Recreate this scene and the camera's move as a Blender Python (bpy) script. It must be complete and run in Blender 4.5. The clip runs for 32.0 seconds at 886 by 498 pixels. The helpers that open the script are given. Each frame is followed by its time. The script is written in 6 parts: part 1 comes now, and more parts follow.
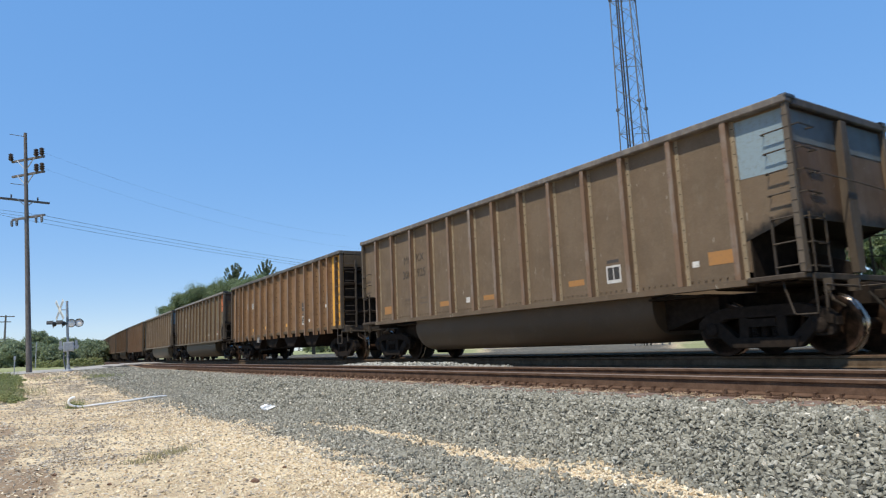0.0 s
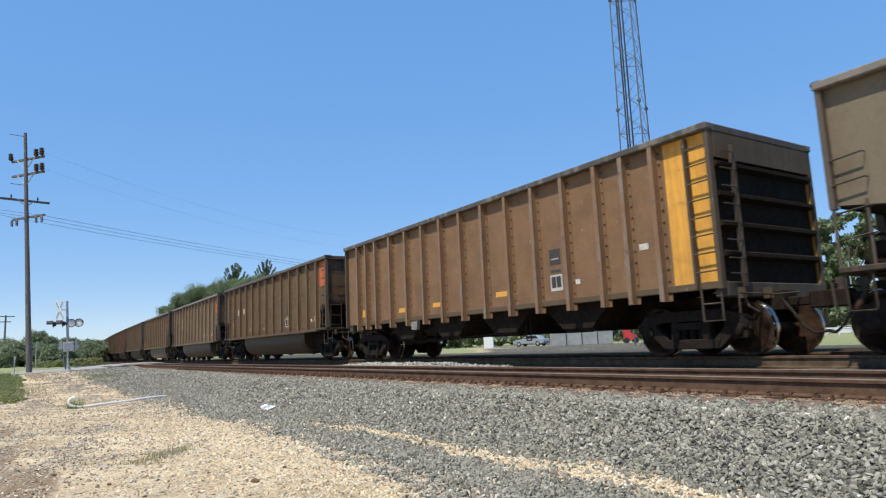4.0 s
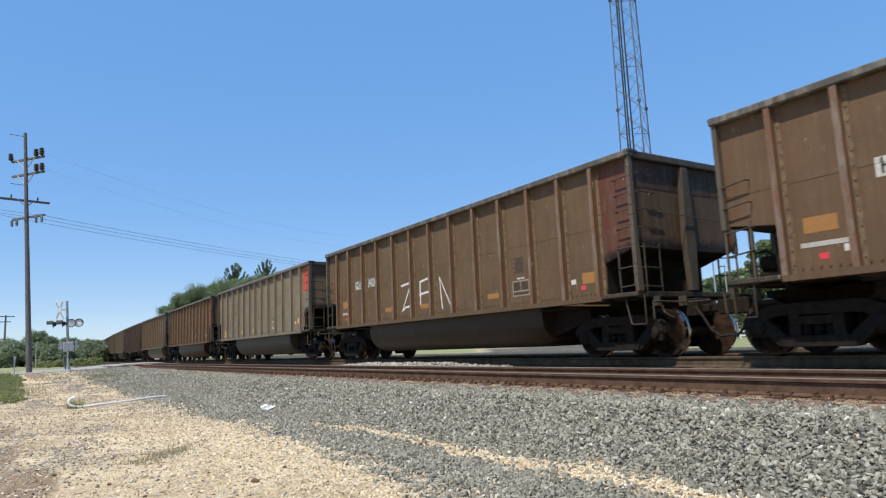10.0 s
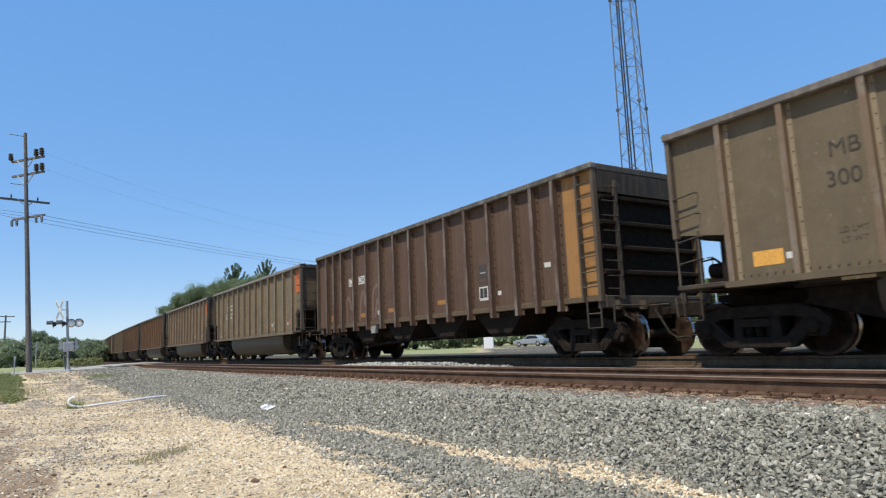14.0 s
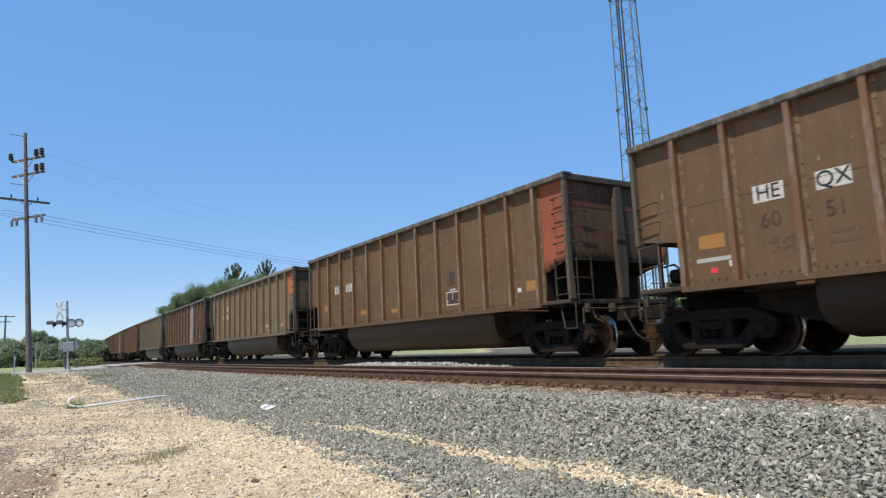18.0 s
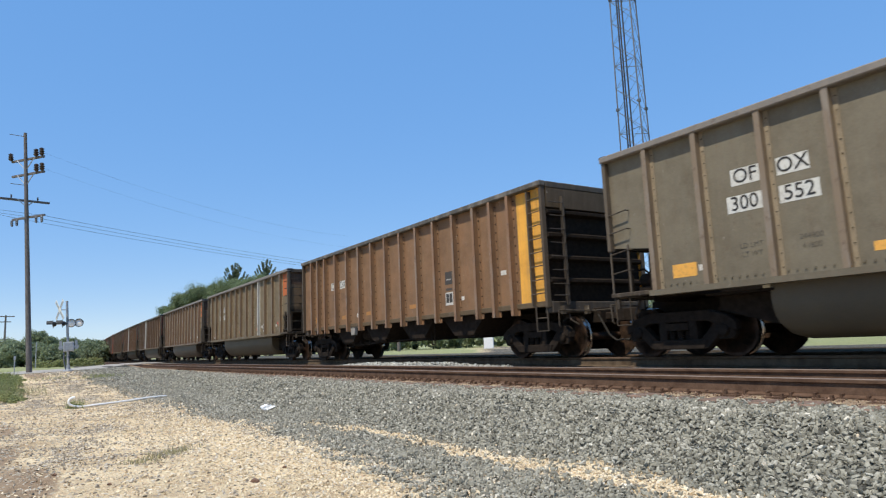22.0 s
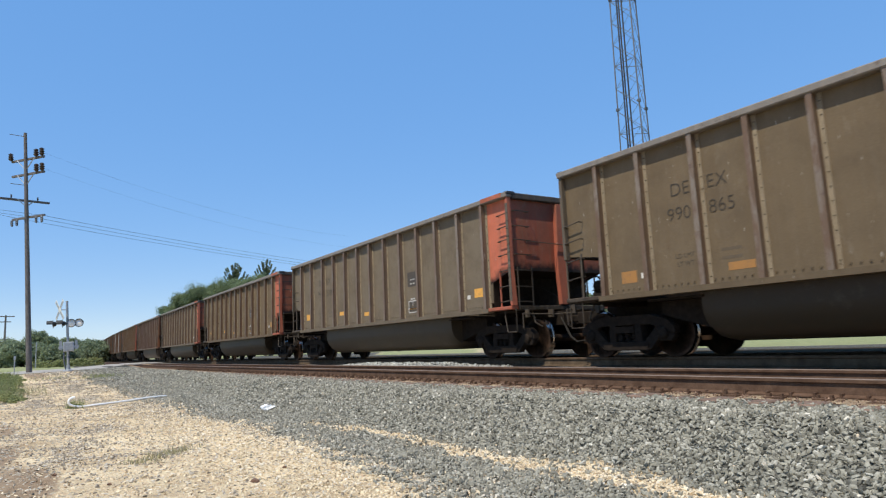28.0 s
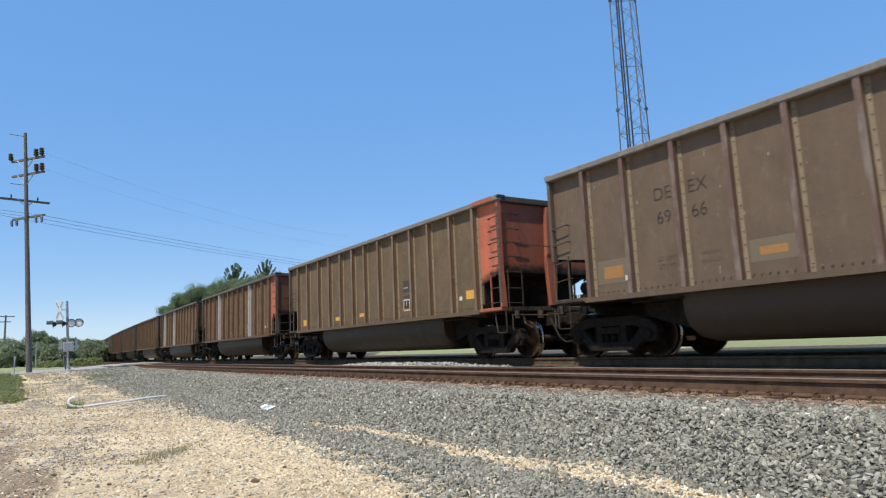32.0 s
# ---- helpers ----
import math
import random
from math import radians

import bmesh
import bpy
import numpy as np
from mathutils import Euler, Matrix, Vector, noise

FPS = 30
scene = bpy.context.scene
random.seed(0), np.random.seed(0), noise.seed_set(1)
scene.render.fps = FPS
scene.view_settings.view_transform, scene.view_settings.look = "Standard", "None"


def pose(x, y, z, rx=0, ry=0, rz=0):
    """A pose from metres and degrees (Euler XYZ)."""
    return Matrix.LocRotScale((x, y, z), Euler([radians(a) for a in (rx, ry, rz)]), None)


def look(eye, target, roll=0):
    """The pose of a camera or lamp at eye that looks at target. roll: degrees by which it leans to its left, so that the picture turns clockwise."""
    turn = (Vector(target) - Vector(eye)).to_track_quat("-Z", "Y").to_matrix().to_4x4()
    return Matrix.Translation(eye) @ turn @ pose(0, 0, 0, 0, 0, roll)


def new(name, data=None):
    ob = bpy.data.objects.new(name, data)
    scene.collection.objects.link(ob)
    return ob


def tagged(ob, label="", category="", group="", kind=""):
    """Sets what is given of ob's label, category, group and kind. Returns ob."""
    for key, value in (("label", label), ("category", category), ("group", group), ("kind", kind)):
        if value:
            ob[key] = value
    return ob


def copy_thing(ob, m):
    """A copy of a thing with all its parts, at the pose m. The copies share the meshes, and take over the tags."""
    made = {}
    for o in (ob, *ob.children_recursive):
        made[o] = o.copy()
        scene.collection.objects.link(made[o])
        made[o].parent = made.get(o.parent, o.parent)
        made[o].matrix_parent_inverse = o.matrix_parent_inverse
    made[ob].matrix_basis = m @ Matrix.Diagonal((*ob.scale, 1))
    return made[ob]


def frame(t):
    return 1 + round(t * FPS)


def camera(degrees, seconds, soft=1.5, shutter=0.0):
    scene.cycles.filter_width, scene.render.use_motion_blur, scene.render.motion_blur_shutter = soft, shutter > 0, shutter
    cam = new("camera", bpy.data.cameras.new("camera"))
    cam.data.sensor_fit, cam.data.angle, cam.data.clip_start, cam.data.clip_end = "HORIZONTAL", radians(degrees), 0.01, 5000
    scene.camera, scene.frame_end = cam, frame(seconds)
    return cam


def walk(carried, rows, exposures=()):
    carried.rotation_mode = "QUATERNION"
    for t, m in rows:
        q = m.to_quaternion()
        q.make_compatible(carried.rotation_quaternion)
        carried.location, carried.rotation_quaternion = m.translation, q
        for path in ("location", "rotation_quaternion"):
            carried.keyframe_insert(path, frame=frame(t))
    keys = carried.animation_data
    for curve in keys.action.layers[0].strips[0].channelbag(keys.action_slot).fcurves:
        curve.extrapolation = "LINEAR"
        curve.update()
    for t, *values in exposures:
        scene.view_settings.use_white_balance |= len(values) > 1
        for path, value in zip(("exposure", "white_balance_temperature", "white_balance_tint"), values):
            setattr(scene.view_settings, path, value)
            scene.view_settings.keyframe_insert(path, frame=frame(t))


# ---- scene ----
# ---- camera: it stands still on the dirt beside the tracks ----
cam = camera(68.98, 32.0, soft=1.2, shutter=0.07)
EYE = (0.0, 0.0, 0.503)
AIM = Vector((-math.cos(radians(33.194)) * math.cos(radians(8.382)), math.sin(radians(33.194)) * math.cos(radians(8.382)), math.sin(radians(8.382))))
VIEW = look(EYE, Vector(EYE) + 10 * AIM, -2.496)
walk(cam, [(0.0, VIEW), (32.0, VIEW)], exposures=[(0.0, 0.0), (32.0, 0.0)])

# ---- world and sun ----
SUN_DIR = Vector((0.18, -0.47, 0.865)).normalized()
world = bpy.data.worlds.new("clear_sky")
scene.world = world
world.use_nodes = True
wn = world.node_tree.nodes
sky = wn.new("ShaderNodeTexSky")
sky.sky_type, sky.sun_disc = "NISHITA", False
sky.sun_elevation = math.asin(SUN_DIR.z)
sky.sun_rotation = math.atan2(SUN_DIR.x, SUN_DIR.y)
sky.altitude, sky.air_density, sky.dust_density, sky.ozone_density = 1500, 1.0, 0.0, 2.2
wn["Background"].inputs["Strength"].default_value = 0.1262
soften = wn.new("ShaderNodeGamma")
soften.inputs["Gamma"].default_value = 0.375
deepen = wn.new("ShaderNodeHueSaturation")
deepen.inputs["Hue"].default_value, deepen.inputs["Saturation"].default_value = 0.510, 2.32
deepen.inputs["Value"].default_value = 4.0
world.node_tree.links.new(sky.outputs[0], soften.inputs["Color"])
world.node_tree.links.new(soften.outputs[0], deepen.inputs["Color"])
clear = wn.new("ShaderNodeMix")
clear.data_type = "RGBA"
clear.inputs[0].default_value, clear.inputs[7].default_value = 0.42, (1.48, 3.09, 6.18, 1)
world.node_tree.links.new(deepen.outputs[0], clear.inputs[6])
world.node_tree.links.new(clear.outputs[2], wn["Background"].inputs["Color"])
sun_data = bpy.data.lights.new("sun", "SUN")
sun_data.energy, sun_data.angle, sun_data.color = 5.0, radians(0.53), (1.0, 0.925, 0.79)
sun = new("sun", sun_data)
sun.matrix_basis = look((0, 0, 30), Vector((0, 0, 30)) - SUN_DIR)


# ---- mesh tools ----
class Shape:
    """Collects vertices and faces of one part."""

    def __init__(self):
        self.v, self.f, self.m = [], [], []

    def add(self, verts, faces, slot=0):
        n = len(self.v)
        self.v += [tuple(p) for p in verts]
        self.f += [tuple(n + i for i in f) for f in faces]
        self.m += [slot] * len(faces)
        return self

    def box(self, x0, x1, y0, y1, z0, z1, slot=0):
        vs = [(x, y, z) for x in (x0, x1) for y in (y0, y1) for z in (z0, z1)]
        return self.add(vs, [(0, 1, 3, 2), (4, 6, 7, 5), (0, 4, 5, 1), (2, 3, 7, 6), (0, 2, 6, 4), (1, 5, 7, 3)], slot)

    def prism(self, pts, axis, a0, a1, slot=0):
        """An outline swept along an axis. pts are (u, w): for x: (y, z), for y: (x, z), for z: (x, y)."""
        put = {"x": lambda u, w, a: (a, u, w), "y": lambda u, w, a: (u, a, w), "z": lambda u, w, a: (u, w, a)}[axis]
        n = len(pts)
        vs = [put(u, w, a) for a in (a0, a1) for u, w in pts]
        fs = [tuple(range(n))[::-1], tuple(range(n, 2 * n))]
        fs += [(i, (i + 1) % n, n + (i + 1) % n, n + i) for i in range(n)]
        return self.add(vs, fs, slot)

    def tube(self, pts, r, seg=6, slot=0, taper=None):
        """A round bar through points."""
        pts = [Vector(p) for p in pts]
        rings, faces = [], []
        for i, p in enumerate(pts):
            d = (pts[min(i + 1, len(pts) - 1)] - pts[max(i - 1, 0)]).normalized()
            a = d.orthogonal().normalized() if i == 0 else (a - d * a.dot(d)).normalized()
            b = d.cross(a)
            rr = r if taper is None else r + (taper - r) * i / (len(pts) - 1)
            rings += [p + rr * (math.cos(2 * math.pi * j / seg) * a + math.sin(2 * math.pi * j / seg) * b) for j in range(seg)]
        for i in range(len(pts) - 1):
            for j in range(seg):
                k = (j + 1) % seg
                faces.append((i * seg + j, i * seg + k, (i + 1) * seg + k, (i + 1) * seg + j))
        faces += [tuple(range(seg))[::-1], tuple(range((len(pts) - 1) * seg, len(pts) * seg))]
        return self.add(rings, faces, slot)

    def lathe(self, prof, axis, seg=24, centre=(0, 0, 0), slot=0):
        """An outline of (distance along the axis, radius) turned round that axis."""
        vs, fs = [], []
        for a, r in prof:
            for j in range(seg):
                c, s = r * math.cos(2 * math.pi * j / seg), r * math.sin(2 * math.pi * j / seg)
                p = {"x": (a, c, s), "y": (s, a, c), "z": (c, s, a)}[axis]
                vs.append(tuple(p[i] + centre[i] for i in range(3)))
        for i in range(len(prof) - 1):
            for j in range(seg):
                k = (j + 1) % seg
                fs.append((i * seg + j, i * seg + k, (i + 1) * seg + k, (i + 1) * seg + j))
        fs += [tuple(range(seg))[::-1], tuple(range((len(prof) - 1) * seg, len(prof) * seg))]
        return self.add(vs, fs, slot)

    def mesh(self, name, mats, bevel=0.0, smooth=False):
        me = bpy.data.meshes.new(name)
        me.from_pydata(self.v, [], self.f)
        bm = bmesh.new()
        bm.from_mesh(me)
        for face, slot in zip(bm.faces, self.m):
            face.material_index = slot
        if bevel:
            edges = [e for e in bm.edges if len(e.link_faces) == 2 and e.calc_face_angle(0) > 0.5]
            bmesh.ops.bevel(bm, geom=edges, offset=bevel, segments=1, affect="EDGES", clamp_overlap=True)
        bmesh.ops.recalc_face_normals(bm, faces=bm.faces)
        bm.to_mesh(me)
        bm.free()
        for m in mats if isinstance(mats, (list, tuple)) else [mats]:
            me.materials.append(m)
        if smooth:
            me.polygons.foreach_set("use_smooth", [True] * len(me.polygons))
            me.set_sharp_from_angle(angle=radians(40))
        return me


def part(name, shape, mats, parent=None, label="", color=None, bevel=0.0, smooth=False):
    """One mesh object under a thing or under a part."""
    ob = new(name, shape if isinstance(shape, bpy.types.Mesh) else shape.mesh(name, mats, bevel, smooth))
    ob.parent = parent
    if color:
        ob.color = (*color, 1)
    return tagged(ob, label)


def empty(name, m=None):
    ob = new(name)
    ob.empty_display_size = 0.2
    if m is not None:
        ob.matrix_basis = m
    return ob


def bulk(name, verts, faces, mat, smooth=False):
    """A large mesh from arrays; faces all have the same number of corners."""
    me = bpy.data.meshes.new(name)
    n, k = faces.shape
    me.vertices.add(len(verts))
    me.vertices.foreach_set("co", np.ascontiguousarray(verts, dtype=np.float32).ravel())
    me.loops.add(n * k)
    me.loops.foreach_set("vertex_index", np.ascontiguousarray(faces, dtype=np.int32).ravel())
    me.polygons.add(n)
    me.polygons.foreach_set("loop_start", np.arange(0, n * k, k, dtype=np.int32))
    me.polygons.foreach_set("loop_total", np.full(n, k, dtype=np.int32))
    me.polygons.foreach_set("use_smooth", np.full(n, smooth, dtype=bool))
    me.update(calc_edges=True)
    me.materials.append(mat)
    return new(name, me)


# ---- materials ----
class Mat:
    """A node material with a principled surface."""

    def __init__(self, name, rough=0.7, metal=0.0):
        self.mat = bpy.data.materials.new(name)
        self.mat.use_nodes = True
        self.t = self.mat.node_tree
        self.b = self.t.nodes["Principled BSDF"]
        self.b.inputs["Roughness"].default_value, self.b.inputs["Metallic"].default_value = rough, metal

    def node(self, kind, **sets):
        n = self.t.nodes.new(kind)
        for key, value in sets.items():
            n.inputs[key].default_value = value
        return n

    def link(self, a, b):
        self.t.links.new(a, b)

    def coords(self, stretch=(1, 1, 1), world=False, shift=False):
        out = self.node("ShaderNodeNewGeometry").outputs["Position"] if world else self.node("ShaderNodeTexCoord").outputs["Object"]
        if shift:
            add = self.node("ShaderNodeVectorMath")
            info = self.node("ShaderNodeObjectInfo")
            mul = self.node("ShaderNodeMath")
            mul.operation, mul.inputs[1].default_value = "MULTIPLY", 57.0
            self.link(info.outputs["Random"], mul.inputs[0])
            self.link(out, add.inputs[0])
            self.link(mul.outputs[0], add.inputs[1])
            out = add.outputs[0]
        mp = self.node("ShaderNodeVectorMath")
        mp.operation = "MULTIPLY"
        mp.inputs[1].default_value = stretch
        self.link(out, mp.inputs[0])
        return mp.outputs[0]

    def noise(self, scale, detail=4, rough=0.6, at=None):
        n = self.node("ShaderNodeTexNoise", Scale=scale, Detail=detail, Roughness=rough)
        if at is not None:
            self.link(at, n.inputs["Vector"])
        return n.outputs["Fac"]

    def ramp(self, fac, stops):
        r = self.node("ShaderNodeValToRGB")
        els = r.color_ramp.elements
        while len(els) < len(stops):
            els.new(0.5)
        for e, (p, c) in zip(els, stops):
            e.position, e.color = p, (*c, 1) if len(c) == 3 else c
        self.link(fac, r.inputs[0])
        return r.outputs[0]

    def mix(self, fac, a, b, how="MIX"):
        m = self.node("ShaderNodeMix")
        m.data_type, m.blend_type = "RGBA", how
        for k, s in ((0, fac), (6, a), (7, b)):
            if isinstance(s, (int, float)):
                m.inputs[k].default_value = s
            elif isinstance(s, (tuple, list)):
                m.inputs[k].default_value = (*s, 1)
            else:
                self.link(s, m.inputs[k])
        return m.outputs[2]

    def bump(self, height, strength=0.3, dist=0.02):
        b = self.node("ShaderNodeBump", Strength=strength, Distance=dist)
        self.link(height, b.inputs["Height"])
        self.link(b.outputs[0], self.b.inputs["Normal"])

    def color(self, c):
        if isinstance(c, tuple):
            self.b.inputs["Base Color"].default_value = (*c, 1)
        else:
            self.link(c, self.b.inputs["Base Color"])
        return self


def grey(v):
    return (v, v, v)


def car_paint(name="weathered_car_paint", sooty=False):
    """Weathered paint; the coat's colour is the object's own. Sooty plates are caked with coal dust along their ragged lower edge."""
    m = Mat(name, 0.62)
    info = m.node("ShaderNodeObjectInfo").outputs["Color"]
    at = m.coords(shift=True)
    streak = m.noise(1.0, 5, 0.65, m.coords((9, 9, 0.5), shift=True))
    blot = m.noise(1.3, 6, 0.65, at)
    fine = m.noise(45, 3, 0.6, at)
    c = m.mix(m.ramp(streak, [(0.40, grey(0)), (0.75, grey(0.42))]), info, (0.155, 0.120, 0.078))
    c = m.mix(m.ramp(blot, [(0.42, grey(0)), (0.72, grey(0.38))]), c, (0.060, 0.045, 0.032))
    c = m.mix(m.ramp(m.noise(6, 8, 0.75, at), [(0.60, grey(0)), (0.72, grey(0.55))]), c, (0.095, 0.055, 0.033))
    runs = m.noise(1.0, 6, 0.7, m.coords((22, 22, 0.9), shift=True))
    c = m.mix(m.ramp(runs, [(0.60, grey(0)), (0.76, grey(0.45))]), c, (0.150, 0.084, 0.040))
    c = m.mix(m.ramp(m.noise(3.2, 5, 0.7, m.coords((2.2, 2.2, 1), shift=True)), [(0.58, grey(0)), (0.76, grey(0.30))]), c, (0.235, 0.20, 0.155))
    c = m.mix(0.22, c, m.ramp(fine, [(0.3, grey(0.35)), (0.7, grey(0.75))]), "OVERLAY")
    scratch = m.ramp(m.noise(1.0, 2, 0.5, m.coords((30, 30, 4.5), shift=True)), [(0.735, grey(0)), (0.775, grey(0.75))])
    c = m.mix(scratch, c, (0.46, 0.43, 0.37))
    if sooty:
        axes = m.node("ShaderNodeSeparateXYZ")
        m.link(m.node("ShaderNodeTexCoord").outputs["Object"], axes.inputs[0])
        along = m.node("ShaderNodeMath")
        along.operation = "ABSOLUTE"
        m.link(axes.outputs["X"], along.inputs[0])
        edge = m.node("ShaderNodeMath")
        edge.operation, edge.inputs[1].default_value, edge.inputs[2].default_value = "MULTIPLY_ADD", -0.33, 0.33 * (HALF - 0.05) - 2.08
        m.link(along.outputs[0], edge.inputs[0])
        above = m.node("ShaderNodeMath")
        m.link(axes.outputs["Z"], above.inputs[0])
        m.link(edge.outputs[0], above.inputs[1])
        rag = m.node("ShaderNodeMath")
        rag.operation, rag.inputs[1].default_value = "MULTIPLY_ADD", 0.42
        m.link(m.noise(5.5, 5, 0.65, at), rag.inputs[0])
        m.link(above.outputs[0], rag.inputs[2])
        c = m.mix(m.ramp(rag.outputs[0], [(0.24, grey(0.97)), (0.32, grey(0.62)), (0.44, grey(0))]), c, (0.010, 0.009, 0.008))
    m.color(c)
    m.bump(m.noise(1.6, 3, 0.5, at), 0.30, 0.05)
    m.link(m.ramp(blot, [(0.3, grey(0.5)), (0.7, grey(0.8))]), m.b.inputs["Roughness"])
    m.b.inputs["Specular IOR Level"].default_value = 0.25
    return m.mat


def plain(name, c1, c2, scale=8.0, rough=0.7, metal=0.0, bump=0.2, dist=0.005, world=False, fine=60.0):
    """Two tones mixed at two scales."""
    m = Mat(name, rough, metal)
    at = m.coords(world=world, shift=not world)
    a = m.ramp(m.noise(scale, 6, 0.65, at), [(0.35, c1), (0.68, c2)])
    m.color(m.mix(0.3, a, m.ramp(m.noise(fine, 3, 0.6, at), [(0.3, grey(0.3)), (0.7, grey(0.8))]), "OVERLAY"))
    m.bump(m.noise(fine, 4, 0.6, at), bump, dist)
    return m.mat


def island_stones(name, stops):
    """Crushed stones whose tone differs from piece to piece."""
    m = Mat(name, 0.85)
    isle = m.node("ShaderNodeNewGeometry").outputs["Random Per Island"]
    at = m.coords(world=True)
    c = m.ramp(isle, stops)
    c = m.mix(0.45, c, m.ramp(m.noise(70, 4, 0.7, at), [(0.3, grey(0.32)), (0.72, grey(0.72))]), "OVERLAY")
    m.color(c)
    m.bump(m.noise(110, 4, 0.7, at), 0.35, 0.004)
    return m.mat


HALF = 7.235  # half of a car body
PAINT, SOOTY = car_paint(), car_paint("sooty_car_paint", True)


def rib_face():
    """Outer face of the ribs: the coat worn through to dull grey."""
    m = Mat("worn_rib_face", 0.6)
    info = m.node("ShaderNodeObjectInfo").outputs["Color"]
    at = m.coords(shift=True)
    wear = m.ramp(m.noise(1.6, 7, 0.7, m.coords((3, 3, 0.7), shift=True)), [(0.47, grey(0)), (0.62, grey(0.66))])
    c = m.mix(wear, info, (0.225, 0.195, 0.160))
    c = m.mix(m.ramp(m.noise(7, 7, 0.75, at), [(0.56, grey(0)), (0.66, grey(0.8))]), c, (0.095, 0.058, 0.038))
    m.color(c)
    m.bump(m.noise(40, 4, 0.6, at), 0.2, 0.004)
    return m.mat


RIB_FACE = rib_face()


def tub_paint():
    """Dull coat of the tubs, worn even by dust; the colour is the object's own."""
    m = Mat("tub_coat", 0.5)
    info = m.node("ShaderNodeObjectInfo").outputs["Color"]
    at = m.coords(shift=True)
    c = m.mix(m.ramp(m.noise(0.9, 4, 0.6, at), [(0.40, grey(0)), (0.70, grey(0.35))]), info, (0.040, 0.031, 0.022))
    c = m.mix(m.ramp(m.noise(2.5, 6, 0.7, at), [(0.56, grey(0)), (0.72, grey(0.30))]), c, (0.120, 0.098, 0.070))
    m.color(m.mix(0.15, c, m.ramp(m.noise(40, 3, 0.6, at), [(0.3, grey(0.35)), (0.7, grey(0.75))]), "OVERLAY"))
    m.bump(m.noise(1.2, 2, 0.5, at), 0.15, 0.03)
    m.b.inputs["Specular IOR Level"].default_value = 0.3
    return m.mat


TUB_COAT = tub_paint()
TAN_EDGE = plain("dusty_bolt_flange", (0.205, 0.160, 0.102), (0.275, 0.220, 0.146), 3, 0.75, 0.0, 0.08)
RUST_EDGE = plain("rusty_bolt_flange", (0.098, 0.062, 0.035), (0.205, 0.145, 0.085), 9, 0.75)


def unglossy(mat):
    mat.node_tree.nodes["Principled BSDF"].inputs["Specular IOR Level"].default_value = 0.06
    return mat


# under-car shade is mixed into this near-black colour, on top of the grime
STEEL_DARK = plain("grimy_shaded_steel", (0.016, 0.0125, 0.010), (0.031, 0.023, 0.0175), 9, 0.8, 0.0, 0.4, 0.01)
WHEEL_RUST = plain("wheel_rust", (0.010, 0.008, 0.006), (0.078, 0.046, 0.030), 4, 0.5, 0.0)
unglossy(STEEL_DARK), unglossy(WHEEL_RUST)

WHEEL_BRIGHT = plain("polished_tread", (0.22, 0.185, 0.155), (0.36, 0.32, 0.285), 12, 0.17, 1.0, 0.05)
RAIL_RUST = plain("rusty_rail", (0.080, 0.047, 0.031), (0.142, 0.088, 0.059), 6, 0.8, 0.1, 0.4, 0.004, True)
unglossy(RAIL_RUST)
RAIL_DUSTY = unglossy(plain("dust_caked_rail", (0.070, 0.047, 0.029), (0.130, 0.093, 0.060), 6, 0.85, 0.0, 0.4, 0.004, True))
RAIL_HEAD = plain("worn_rail_head", (0.132, 0.095, 0.071), (0.200, 0.149, 0.115), 4, 0.6, 0.1, 0.1, 0.002, True)
TIE_WOOD = plain("weathered_tie_timber", (0.11, 0.075, 0.055), (0.22, 0.14, 0.10), 7, 0.9, 0, 0.7, 0.01)
POLE_WOOD = plain("pole_timber", (0.085, 0.074, 0.068), (0.155, 0.138, 0.128), 6, 0.9, 0, 0.5, 0.01)
GALV = plain("galvanised_steel", (0.30, 0.31, 0.32), (0.45, 0.46, 0.47), 8, 0.5, 0.6)
GALV_DARK = plain("weathered_mast_steel", (0.085, 0.095, 0.11), (0.15, 0.165, 0.185), 8, 0.6, 0.3)
BLACK = plain("black_enamel", (0.012, 0.012, 0.012), (0.03, 0.03, 0.03), 8, 0.5)
RUBBER = unglossy(plain("grimy_rubber", (0.016, 0.014, 0.012), (0.042, 0.037, 0.031), 9, 0.8))
PVC = plain("white_plastic", (0.80, 0.80, 0.78), (0.88, 0.88, 0.86), 6, 0.4)
WHITE = plain("white_enamel", (0.66, 0.66, 0.64), (0.80, 0.80, 0.78), 6, 0.55)
LENS_GLARE = plain("glare_white_lens", (0.78, 0.78, 0.76), (0.90, 0.90, 0.88), 6, 0.3)
FADED = plain("faded_white_sheeting", (0.42, 0.43, 0.41), (0.60, 0.60, 0.57), 6, 0.6)
PORCELAIN = plain("brown_porcelain", (0.03, 0.018, 0.014), (0.06, 0.035, 0.026), 8, 0.3)
STONE = island_stones("crushed_ballast", [(0.0, (0.124, 0.115, 0.088)), (0.45, (0.228, 0.215, 0.168)), (0.8, (0.315, 0.297, 0.236)), (0.975, (0.37, 0.35, 0.29)), (0.993, (0.66, 0.62, 0.52)), (1.0, (0.48, 0.37, 0.25))])
CHIPS = island_stones("brown_grey_chips", [(0.0, (0.20, 0.165, 0.12)), (0.4, (0.34, 0.29, 0.22)), (0.8, (0.45, 0.39, 0.305)), (1.0, (0.58, 0.52, 0.42))])
PALE_STONE = island_stones("fresh_pale_ballast", [(0.0, (0.22, 0.21, 0.18)), (0.6, (0.37, 0.36, 0.315)), (1.0, (0.52, 0.50, 0.44))])
